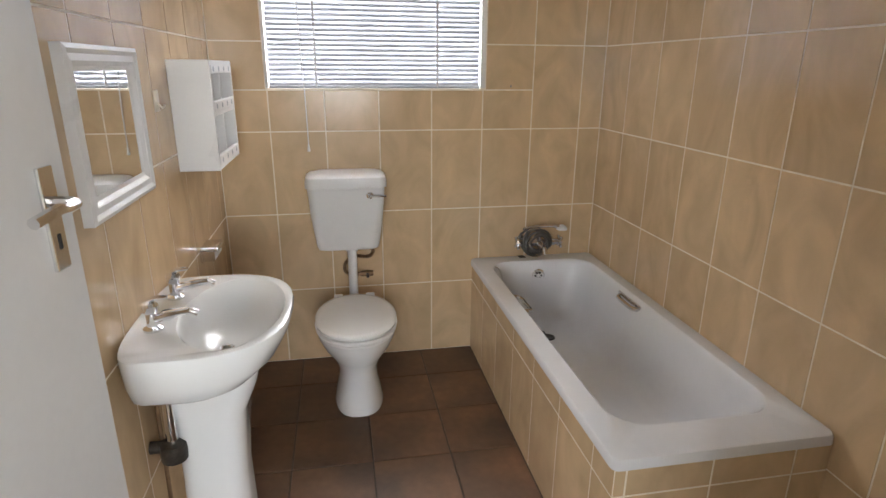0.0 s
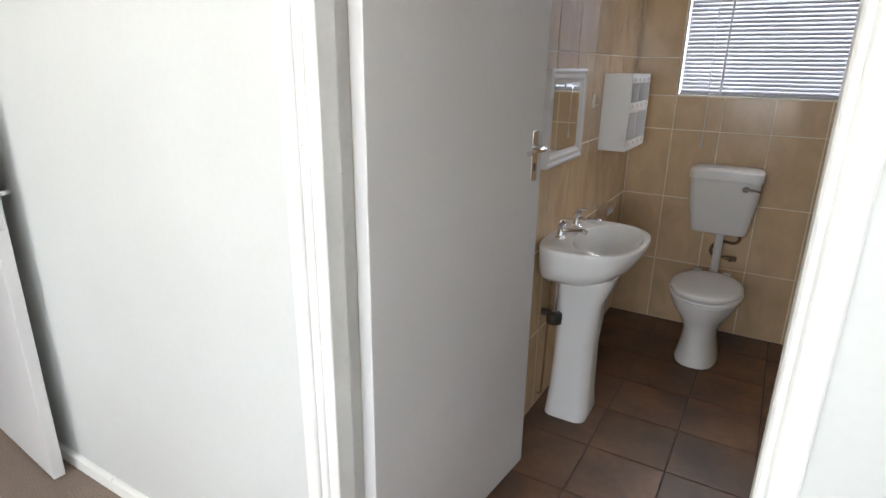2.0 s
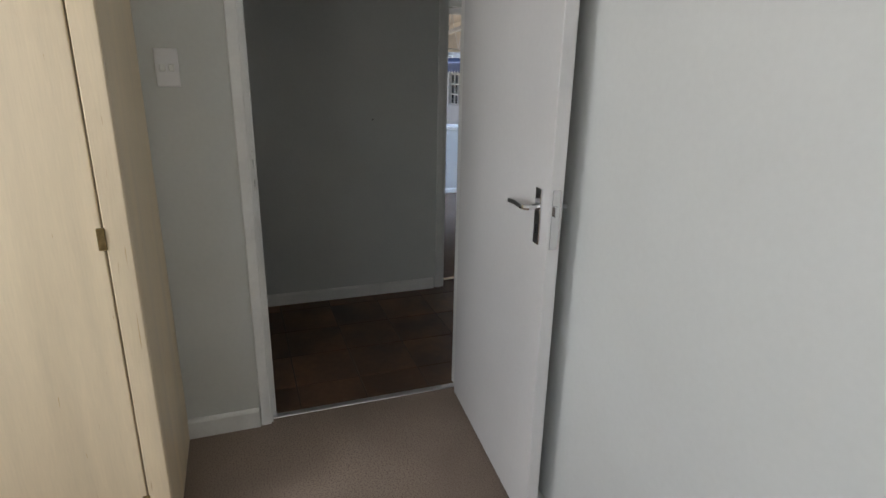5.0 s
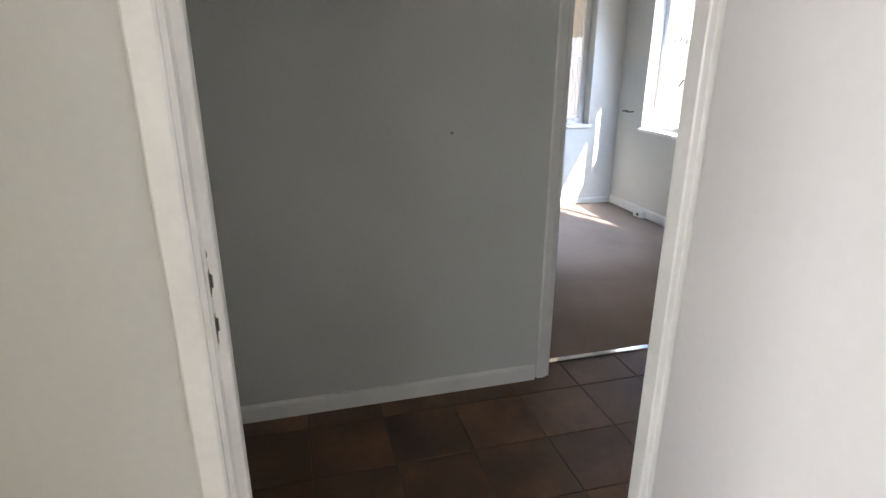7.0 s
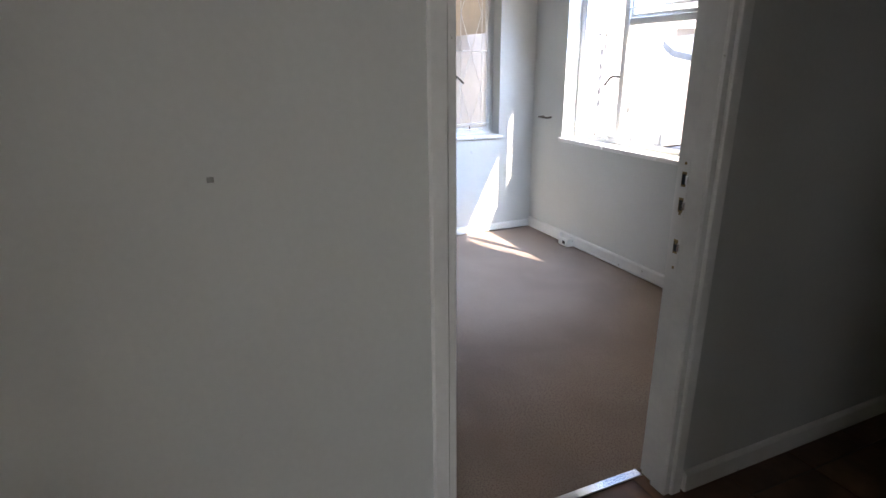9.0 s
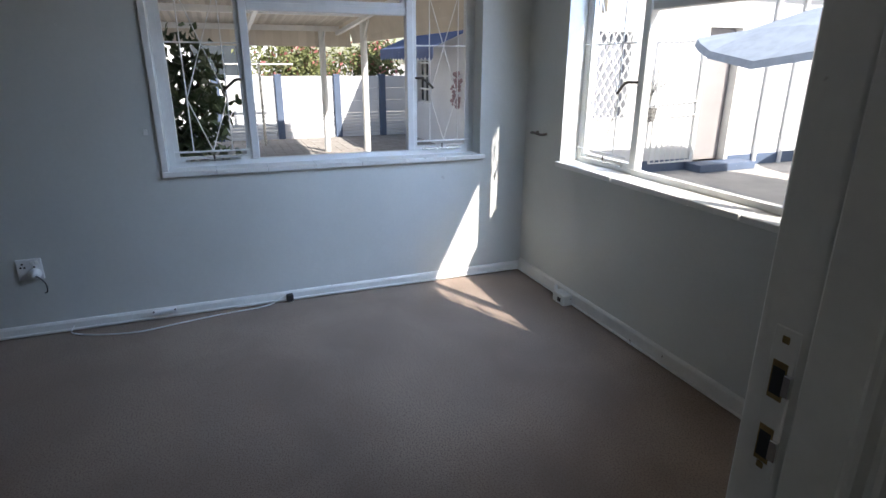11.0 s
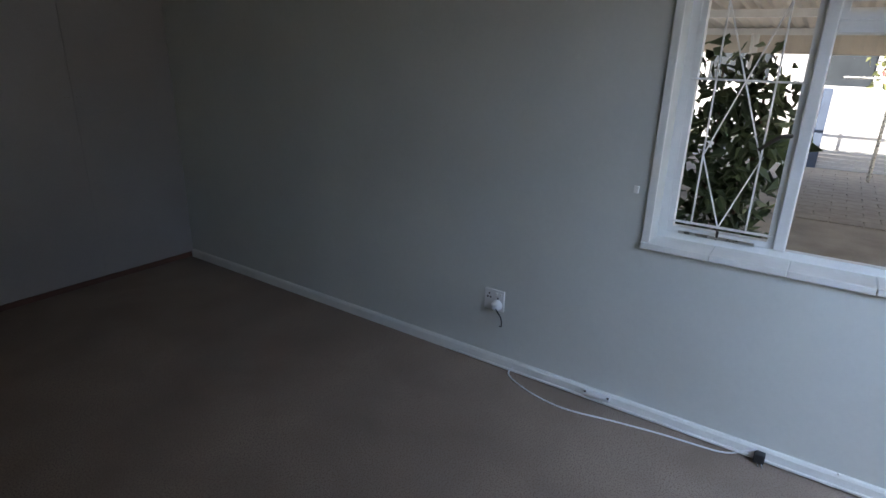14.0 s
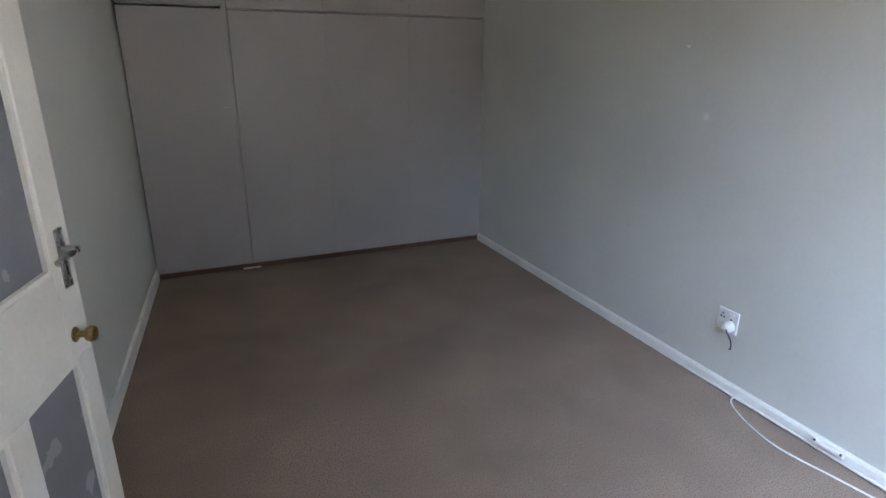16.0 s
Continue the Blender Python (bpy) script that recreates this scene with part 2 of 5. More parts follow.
def slab_with_holes(bm, axis, p0, p1, a0, a1, z0, z1, holes):
    """A wall p0..p1 thick across the axis, from a0 to a1 along, with openings (a, b, bottom, top)."""
    cuts_a = sorted({a0, a1, *(h[0] for h in holes), *(h[1] for h in holes)})
    cuts_z = sorted({z0, z1, *(h[2] for h in holes), *(h[3] for h in holes)})
    va = {}

    def v(p, a, z):
        k = (p, round(a, 5), round(z, 5))
        if k not in va:
            va[k] = bm.verts.new((p, a, z) if axis == "x" else (a, p, z))
        return va[k]

    def solid(i, j):
        if not (0 <= i < len(cuts_a) - 1 and 0 <= j < len(cuts_z) - 1):
            return False
        ca, cz = (cuts_a[i] + cuts_a[i + 1]) / 2, (cuts_z[j] + cuts_z[j + 1]) / 2
        return not any(h[0] < ca < h[1] and h[2] < cz < h[3] for h in holes)

    for i in range(len(cuts_a) - 1):
        for j in range(len(cuts_z) - 1):
            if not solid(i, j):
                continue
            A, B, C, D = cuts_a[i], cuts_a[i + 1], cuts_z[j], cuts_z[j + 1]
            for p in (p0, p1):
                bm.faces.new([v(p, A, C), v(p, B, C), v(p, B, D), v(p, A, D)])
            for di, dj, e in ((-1, 0, ((A, C), (A, D))), (1, 0, ((B, C), (B, D))), (0, -1, ((A, C), (B, C))), (0, 1, ((A, D), (B, D)))):
                if not solid(i + di, j + dj):
                    (s, t), (u, w) = e
                    bm.faces.new([v(p0, s, t), v(p1, s, t), v(p1, u, w), v(p0, u, w)])
    return bm


def wall(name, axis, p0, p1, a0, a1, holes=(), mat=None, z0=0.0, z1=2.55, label="painted plaster wall"):
    return single(name, slab_with_holes(bmesh.new(), axis, p0, p1, a0, a1, z0, z1, list(holes)), mat or M_WALL, label, "wall", kind="structure")


# ---- plan, metres ----
XL, XR = -0.985, 0.865           # bathroom side walls
YD = -2.668                      # bedroom face of the bathroom's door wall
XB, XBP = -3.20, -3.29           # wall between bedroom and passage
XP, XP2 = -4.485, -4.605          # wall between passage and second room
XW, YR, YC = -7.41, -0.22, -5.53  # second room: window walls, cupboard front
CEIL = 2.55

wall("wall_bathroom_back", "y", 0.0014, 0.17, -1.15, 1.05, [(-0.755, 0.262, 1.362, 2.2)], M_GROUT, label="tiled bathroom wall with a window")
wall("wall_bathroom_side", "x", XL - 0.13, XL - 0.0014, YD + 0.13, 0.0014, (), M_GROUT, label="tiled bathroom wall behind the basin")
wall("wall_bathroom_bath_side", "x", XR + 0.0014, XR + 0.16, YD + 0.13, 0.0014, (), M_GROUT, label="tiled bathroom wall along the bath")
wall("wall_bathroom_door", "y", YD, YD + 0.13, XB, 2.0, [(-1.072, -0.107, -0.01, 2.09)], M_WALLB, label="white painted wall with the bathroom doorway")
wall("wall_bedroom_door", "x", XBP, XB, -6.6, -0.1, [(-3.565, -2.603, -0.01, 2.09)], M_WALL, label="pale green wall with the bedroom doorway")
# Unseen wall; both openings are added to light bedroom and passage.
wall("wall_bedroom_added_windows", "y", YS - 0.15, YS, XB, 2.0, [(-2.3, -1.4, 0.85, 2.15), (-0.9, 1.8, 0.85, 2.15)], M_WALLB, label="white painted bedroom wall, unseen, with added window openings")
wall("wall_outer_passage_side", "y", 0.0014, 0.17, XBP, -1.15, (), M_WALLB, label="plain outer wall")
wall("wall_outer_bath_side", "y", 0.0014, 0.17, 1.05, 2.0, (), M_WALLB, label="plain outer wall")
wall("wall_bedroom_end", "x", 2.0, 2.15, YS - 0.15, 0.2, (), M_WALLB)
wall("wall_passage", "x", XP2, XP, -6.6, -0.1, [(-2.345, -1.475, -0.01, 2.09)], M_WALL, label="grey-green passage wall with a doorway")
wall("wall_passage_end", "y", -0.2, -0.1, XP, XBP, (), M_WALL)
wall("wall_passage_end_far", "y", -6.6, -6.45, XP, XBP, (), M_WALL)
wall("wall_room_window", "x", XW - 0.19, XW, -6.6, YR + 0.17, [(-2.285, -0.535, 0.79, 2.12)], M_WALL, label="pale green wall with a steel window")
wall("wall_room_sun_window", "y", YR, YR + 0.17, XW, XP2, [(-6.998, -5.25, 0.79, 2.12)], M_WALL, label="pale green wall with a wide steel window")
wall("wall_room_back", "y", -6.6, -6.45, XW, XP2, (), M_WALL)
# the side wall of the second room runs slightly out of square
bm = bmesh.new()
loft(bm, [[(-4.640, -2.36, z), (XP2 - 0.0, -2.36, z), (XP2 - 0.0, YC - 0.6, z), (-4.885, YC - 0.6, z)] for z in (0, CEIL)])
single("wall_room_side", bm, M_WALL, "pale green painted wall beside the cupboards", "wall", kind="structure")

single("ceiling", boxm(XW - 0.3, 2.2, -6.6, 0.3, CEIL, CEIL + 0.1), M_CEIL, "white painted ceiling", "ceiling", kind="structure")
single("floor_bedroom", boxm(XB - 0.03, 2.0, YS - 0.1, YD + 0.0, -0.12, 0.0), M_CARPET, "beige loop-pile carpet", "carpet floor", kind="structure")
single("floor_room", boxm(XW - 0.02, XP2 + 0.0, -6.6, YR + 0.02, -0.12, 0.0), M_CARPET, "beige loop-pile carpet with sunlight on it", "carpet floor", kind="structure")
floor_pass = single("floor_passage", boxm(XP2 + 0.001, XB - 0.031, -6.6, -0.15, -0.12, -0.004), M_GROUT_D, "brown slate-look floor tiles with dark joints", "tiled floor", kind="structure")
floor_bath = single("floor_bathroom", boxm(-1.1, 1.0, YD + 0.001, 0.02, -0.12, -0.004), M_GROUT_D, "brown slate-look floor tiles with dark joints", "tiled floor", kind="structure")

# ---- door frames, skirtings, doors ----
def door_frame(name, axis, p0, p1, a0, a1, rebate, label, h=2.085, out=0.0, stops=(0.066, 0.066), rebates=(0.05, 0.05)):
    """Pressed steel frame: lips on both faces, a stepped return, a stop, and a rebate on the side the leaf closes to (-1 low, 1 high)."""
    f = thing(name, label, "door frame", kind="structure")
    lo, hi = min(p0, p1) - 0.012, max(p0, p1) + 0.012
    mid = (lo + hi) / 2

    def bx(bm, p, q, a, b, z0, z1, bev=0.004):
        a, b = min(a, b), max(a, b)
        return box(bm, p, q, a, b, z0, z1, bev) if axis == "x" else box(bm, a, b, p, q, z0, z1, bev)

    w = 0.042
    for s, a, stop, reb in ((1, a0, stops[0], rebates[0]), (-1, a1, stops[1], rebates[1])):
        bm = bmesh.new()
        outer = a - s * out
        face = outer + s * w
        bx(bm, lo, lo + 0.022, outer, face, 0, h)
        bx(bm, hi - 0.022, hi, outer, face, 0, h)
        bx(bm, lo + 0.018, hi - 0.018, a, a + s * reb, 0, h, 0)
        st0, st1 = (lo + 0.016, mid) if rebate > 0 else (mid, hi - 0.016)
        bx(bm, st0, st1, a + s * 0.002, a + s * stop, 0, h, 0.003)
        step = min(w - out + 0.022, stop - 0.002)
        sp = (lo + 0.010, lo + 0.034) if rebate > 0 else (hi - 0.034, hi - 0.010)
        bx(bm, sp[0], sp[1], a + s * 0.004, a + s * step, 0, h, 0.003)
        part("jamb", bm, M_TRIM, f)
    bm = bmesh.new()
    i0, i1 = a0 - out + w, a1 + out - w
    bx(bm, lo, lo + 0.022, i0, i1, h - w, h)
    bx(bm, hi - 0.022, hi, i0, i1, h - w, h)
    bx(bm, lo + 0.018, hi - 0.018, i0 - 0.01, i1 + 0.01, h - 0.05, h, 0)
    part("head", bm, M_TRIM, f)
    return f


frame_b = door_frame("door_frame_bathroom", "y", YD, YD + 0.13, -1.072, -0.107, 1, "white painted steel frame of the bathroom doorway",
                     out=0.022, stops=(0.074, 0.034), rebates=(0.055, 0.012))
frame_1 = door_frame("door_frame_bedroom", "x", XBP, XB, -3.565, -2.603, 1, "white painted steel frame of the bedroom doorway")
frame_2 = door_frame("door_frame_room", "x", XP2, XP, -2.345, -1.475, -1, "chipped white painted steel frame of a doorway")


def strike(parent, m, zc, n=2):
    """Painted keep plate with latch and bolt holes, a bent steel tongue and two screws."""
    def put(name, bm, mat, up, label=""):
        bmesh.ops.transform(bm, matrix=m, verts=bm.verts[:])
        return part(name, bm, mat, up, label)

    half = 0.085 if n > 1 else 0.05
    s = put("strike_plate", boxm(-0.014, 0.014, -0.001, 0.002, zc - half, zc + half, 0.001), M_TRIM, parent, "painted strike plate with worn edges")
    for k in range(n):
        z0 = zc + 0.012 - 0.075 * k
        put("keep_hole", boxm(-0.006, 0.007, 0.0016, 0.0028, z0, z0 + 0.03), M_RUBBER, s)
        put("worn_edge", boxm(-0.008, 0.009, 0.0014, 0.0023, z0 - 0.006, z0 + 0.037, 0.0004), M_BRASS, s, "worn bare metal")
        put("tongue", boxm(-0.016, -0.007, 0.0012, 0.006, z0 + 0.003, z0 + 0.027, 0.001), M_CHROME, s, "bent steel tongue")
    for q in (-half + 0.012, half - 0.012):
        put("screw", boxm(-0.004, 0.004, 0.0014, 0.0032, zc + q - 0.004, zc + q + 0.004, 0.001), M_BRASS, s)


strike(frame_b, pose(-0.1195, YD + 0.110, 0, 0, 0, 90), 1.225)
strike(frame_1, pose(XB - 0.035, -3.514, 0, 0, 0, 0), 1.08)
strike(frame_2, pose(XP2 + 0.03, -1.526, 0, 0, 0, 180), 1.0)
strike(frame_2, pose(XP2 + 0.03, -1.526, 0, 0, 0, 180), 0.80, 1)


def skirting(name, x0, y0, x1, y1, nx, ny, h=0.085, mat=None, label="white painted timber skirting board"):
    """Along a wall from (x0, y0) to (x1, y1), standing out along (nx, ny)."""
    bm = bmesh.new()
    prof = [(0, 0), (0.016, 0), (0.016, h - 0.012), (0.011, h - 0.003), (0.006, h), (0, h)]
    loft(bm, [[(x + nx * d, y + ny * d, z) for d, z in prof] for x, y in ((x0, y0), (x1, y1))])
    return single(name, bm, mat or M_TRIM, label, "skirting board", kind="structure")


skirting("baseboard", XB + 0.001, YD, -1.095, YD, 0, -1, 0.058)
skirting("baseboard", -0.083, YD, 2.0, YD, 0, -1, 0.058)
skirting("baseboard", XB, -3.845, XB, -3.568, 1, 0)
skirting("baseboard", XP, -6.45, XP, -2.36, 1, 0, 0.075)
skirting("baseboard", XP, -1.463, XP, -0.2, 1, 0, 0.075)
skirting("baseboard", XW, YC, XW, YR, 1, 0, 0.058)
skirting("baseboard", XW + 0.016, YR, XP2, YR, 0, -1, 0.08)
skirting("baseboard", -4.640, -2.36, -4.848, YC, -1, 0, 0.09)
skirting("baseboard", XP2, -1.475, XP2, YR, -1, 0, 0.09)
# hairline conduit strip lying along the skirting
for x0, y0, x1, y1 in ((XW + 0.024, -3.2, XW + 0.024, -0.25), (XW + 0.03, YR - 0.024, -4.75, YR - 0.024)):
    single("cable_conduit", tube(bmesh.new(), [(x0, y0, 0.012), ((x0 + x1) / 2, (y0 + y1) / 2, 0.014), (x1, y1, 0.012)], 0.006, 6), M_TRIM,
           "thin white cable run along the skirting", "cable")
# metal carpet strips
single("threshold_strip", boxm(XB - 0.055, XB - 0.02, -3.515, -2.668, -0.002, 0.007, 0.003), M_CHROME, "aluminium carpet edging strip in the doorway", "carpet strip")
single("threshold_strip", boxm(XP2 - 0.014, XP2 + 0.022, -2.283, -1.535, -0.002, 0.008, 0.003), M_CHROME, "aluminium carpet edging strip in the doorway", "carpet strip")


def lever_handle(parent, x, z, face_y, out, toward, long=True, mat=None):
    """Plate on a leaf's face (leaf lies along x); out: +1 or -1 in y; toward: direction of the lever in x."""
    mat = mat or M_CHROME
    y = face_y
    h0, h1 = (-0.108, 0.055) if long else (-0.07, 0.07)
    pl = part("handle_plate", boxm(x - 0.019, x + 0.019, min(y, y + out * 0.007), max(y, y + out * 0.007), z + h0, z + h1, 0.003, 2), mat, parent, "chrome handle plate")
    pts = [(x, y + out * 0.004, z), (x, y + out * 0.035, z), (x + toward * 0.012, y + out * 0.046, z), (x + toward * 0.06, y + out * 0.048, z + 0.002), (x + toward * 0.115, y + out * 0.044, z - 0.004)]
    part("lever", tube(bmesh.new(), curve_pts(pts, 4), 0.009, 8), mat, pl, smooth=True)
    part("keyhole", boxm(x - 0.004, x + 0.004, min(y + out * 0.0065, y + out * 0.0085), max(y + out * 0.0065, y + out * 0.0085), z - 0.075, z - 0.05, 0.001), M_RUBBER, pl)


def flush_door(name, hinge, angle, width, label, hz, edge_lock=False):
    """Leaf along +x from its hinge, 40 mm thick, turned by angle."""
    d = thing(name, label, "door", at=hinge)
    d.rotation_euler = (0, 0, radians(angle))
    part("leaf", boxm(0.0, width, -0.02, 0.02, 0.012, 2.04, 0.002), M_DOOR, d)
    for s in (1, -1):
        lever_handle(d, width - 0.062, hz, 0.02 * s, s, -1)
    if edge_lock:
        part("lock_face", boxm(width - 0.001, width + 0.002, -0.012, 0.012, hz - 0.11, hz + 0.06, 0.001), M_CHROME, d, "worn steel lock face")
        part("latch", boxm(width, width + 0.012, -0.007, 0.007, hz - 0.015, hz + 0.015, 0.002), M_CHROME, d)
    for hzz in (0.22, 1.80):
        part("hinge", lathe(bmesh.new(), [(0.007, -0.05), (0.009, -0.048), (0.009, 0.048), (0.007, 0.05)], (-0.004, 0.026, hzz), "z", 10), M_TRIM, d)
    return d


leaf_dir = math.degrees(math.atan2(-1.732 + 2.575, -0.897 + 0.972))
flush_door("bathroom_door", (-0.972, -2.575, 0), leaf_dir, 0.845, "grey-white flush door opened into the bathroom", 1.262)
flush_door("bedroom_door", (XB + 0.028, -2.679, 0), -4.8, 0.852, "white flush door opened against the wall", 1.09, True)


def glazed_door(hinge, angle):
    d = thing("glazed_door", "white painted panel door with obscure panes, opened against the wall", "door", at=hinge)
    d.rotation_euler = (0, 0, radians(angle))
    W, T, H = 0.80, 0.02, 2.04
    st = 0.115
    rails = [(0.012, 0.20), (0.72, 0.98), (1.90, H)]
    for a, b, z0, z1 in ((0, 0.082, 0.012, 0.72), (W - 0.082, W, 0.012, 0.72), (0, st, 0.72, H), (W - st, W, 0.72, H)):
        part("stile", boxm(a, b, -T, T, z0, z1, 0.0 if z1 < 1 else 0.003), M_TRIM, d)
    for a, b in rails:
        e = 0.082 if b < 0.5 else st
        part("rail", boxm(e, W - e, -T + 0.001, T - 0.001, a, b, 0.003), M_TRIM, d)
    for (a, b) in ((0.20, 0.72), (0.98, 1.90)):
        part("mullion", boxm(W / 2 - 0.04, W / 2 + 0.04, -T + 0.001, T - 0.001, a, b, 0.003), M_TRIM, d)
        e = st if a > 0.5 else 0.082
        for x0, x1 in ((e, W / 2 - 0.04), (W / 2 + 0.04, W - e)):
            part("pane", boxm(x0 - 0.004, x1 + 0.004, -0.003, 0.003, a - 0.004, b + 0.004), M_PANE, d, "grey obscure glass")
            for s in (1, -1):
                bm = bmesh.new()
                for xa, xb, za, zb in ((x0, x0 + 0.012, a, b), (x1 - 0.012, x1, a, b), (x0 + 0.012, x1 - 0.012, a, a + 0.012), (x0 + 0.012, x1 - 0.012, b - 0.012, b)):
                    box(bm, xa, xb, min(s * 0.003, s * 0.016), max(s * 0.003, s * 0.016), za, zb)
                part("bead", bm, M_TRIM, d)
    for s in (1, -1):
        lever_handle(d, W - 0.058, 1.03, T * s, s, -1, mat=M_STEEL_W)
        kb = part("knob", lathe(bmesh.new(), [(0.021, 0), (0.021, 0.004 * s), (0.009, 0.008 * s), (0.009, 0.024 * s), (0.019, 0.031 * s), (0.023, 0.042 * s), (0.019, 0.052 * s), (0.004, 0.056 * s)],
                  (W - 0.078, T * s, 0.79), "y", 18), M_BRASS, d, "tarnished brass knob", True)
    return d


M_STEEL_W = material("worn_steel", (0.55, 0.55, 0.53), 0.28, 1.0, scale=40, vary=0.15, bump=0.02)
M_PANE = material("grey_obscure_pane", (0.22, 0.23, 0.26), 0.25, scale=5, vary=0.05, bump=0.08, bump_scale=90)
glazed_door((XP2 - 0.045, -2.27, 0), -90 - 14)


# ---- bathroom ----
TW, TH = 0.25, 0.392
tile_meshes = {}


def tile_mesh(w, h, axis):
    key = (round(w, 3), round(h, 3), axis)
    if key not in tile_meshes:
        bm = bmesh.new()
        g = 0.0028
        box(bm, -w / 2 + g, w / 2 - g, -0.0013, 0.0, -h / 2 + g, h / 2 - g, 0.0005)
        if axis == "x":
            bmesh.ops.rotate(bm, verts=bm.verts[:], matrix=Matrix.Rotation(radians(90), 3, "Z"))
        me = bpy.data.meshes.new("tile")
        bmesh.ops.recalc_face_normals(bm, faces=bm.faces[:])
        bm.to_mesh(me)
        bm.free()
        me.materials.append(M_TILE)
        tile_meshes[key] = me
    return tile_meshes[key]


def tile_face(parent, axis, p, out, a0, a1, z0, z1, a_line, z_line=0.0, holes=()):
    """Tiles whose face lies at p, pointing along out; joints at a_line + k*TW and z_line + k*TH."""
    def cuts(lo, hi, line, step):
        k0 = math.ceil((lo - line) / step - 1e-6)
        c = [lo]
        k = k0
        while line + k * step < hi - 1e-6:
            if line + k * step > lo + 0.004:
                c.append(line + k * step)
            k += 1
        return c + [hi]

    def place(a, b, c, d):
        if b - a < 0.008 or d - c < 0.008:
            return
        ob = new("tile", tile_mesh(b - a, d - c, axis))
        ob.parent = parent
        q = p
        if axis == "y":
            ob.location = (((a + b) / 2), q + (0.0013 if out < 0 else 0.0), (c + d) / 2)
        else:
            ob.location = (q - (0.0013 if out > 0 else 0.0), (a + b) / 2, (c + d) / 2)

    for a, b in zip(ca := cuts(a0, a1, a_line, TW), ca[1:]):
        for c, d in zip(cz := cuts(z0, z1, z_line, TH), cz[1:]):
            pieces = [(a, b, c, d)]
            for ha, hb, hc, hd in holes:
                nxt = []
                for (s, t, u, w) in pieces:
                    if hb <= s or ha >= t or hd <= u or hc >= w:
                        nxt.append((s, t, u, w))
                        continue
                    if u < hc:
                        nxt.append((s, t, u, hc))
                    if w > hd:
                        nxt.append((s, t, hd, w))
                    if s < ha:
                        nxt.append((s, ha, max(u, hc), min(w, hd)))
                    if t > hb:
                        nxt.append((hb, t, max(u, hc), min(w, hd)))
                pieces = nxt
            for q4 in pieces:
                place(*q4)


# bath, with its tiled casing
BX0, BX1, BY0, BZ = 0.205, XR - 0.002, -1.635, 0.515
casing = single("bath_casing", boxm(BX0 + 0.0114, BX1, BY0 + 0.0114, -0.001, 0.0, 0.12), M_GROUT, "beige tiled casing around the bath", "bath panel", kind="structure")
bm = bmesh.new()
box(bm, BX0 + 0.0114, BX0 + 0.036, BY0 + 0.0114, -0.001, 0.12, BZ - 0.032)
box(bm, BX0 + 0.036, BX1, BY0 + 0.0114, BY0 + 0.036, 0.12, BZ - 0.032)
part("casing_board", bm, M_GROUT, casing)
bath = thing("bathtub", "white acrylic bathtub with a hollow rim, set in a tiled casing", "bathtub")
rings = [round_rect(BX0, BX1, BY0, -0.002, BZ - 0.032, 0.022), round_rect(BX0, BX1, BY0, -0.002, BZ - 0.010, 0.024),
         round_rect(BX0 + 0.004, BX1 - 0.002, BY0 + 0.004, -0.005, BZ - 0.002, 0.026), round_rect(BX0 + 0.014, BX1 - 0.006, BY0 + 0.014, -0.012, BZ, 0.03)]
I0 = (BX0 + 0.080, BX1 - 0.062, BY0 + 0.135, -0.095)


def tub_ring(d, z, r, slope=0.0):
    return round_rect(I0[0] + d, I0[1] - d, I0[2] + d + slope, I0[3] - d * 0.8, z, r)


rings += [tub_ring(-0.006, BZ - 0.001, 0.115), tub_ring(0.0, BZ - 0.006, 0.11), tub_ring(0.008, BZ - 0.03, 0.11), tub_ring(0.024, BZ - 0.10, 0.11, 0.04),
          tub_ring(0.042, BZ - 0.19, 0.11, 0.10), tub_ring(0.062, BZ - 0.26, 0.10, 0.16), tub_ring(0.095, BZ - 0.300, 0.09, 0.22), tub_ring(0.13, BZ - 0.310, 0.07, 0.26)]
bm = loft(bmesh.new(), rings, False, True)
part("tub", bm, M_TUB, bath, smooth=True)
for zz, nm in ((0.435, "overflow"),):
    o = part(nm, lathe(bmesh.new(), [(0.036, 0.0), (0.036, -0.006), (0.030, -0.010), (0.0285, -0.006), (0.004, -0.006)], (0.545, I0[3] - 0.008, zz), "y", 20), M_CHROME, bath, "chrome overflow rose", True)
    for a in range(6):
        part("slot", lathe(bmesh.new(), [(0.006, 0), (0.006, -0.002)], (0.545 + 0.016 * math.cos(a * 1.047), I0[3] - 0.0155, zz + 0.016 * math.sin(a * 1.047)), "y", 8), M_RUBBER, o)
dr = part("drain", lathe(bmesh.new(), [(0.035, 0.0), (0.035, 0.004), (0.028, 0.006), (0.024, 0.003), (0.004, 0.003)], (0.52, -0.36, BZ - 0.311), "z", 20), M_STEEL_D, bath, "dark drain outlet", True)
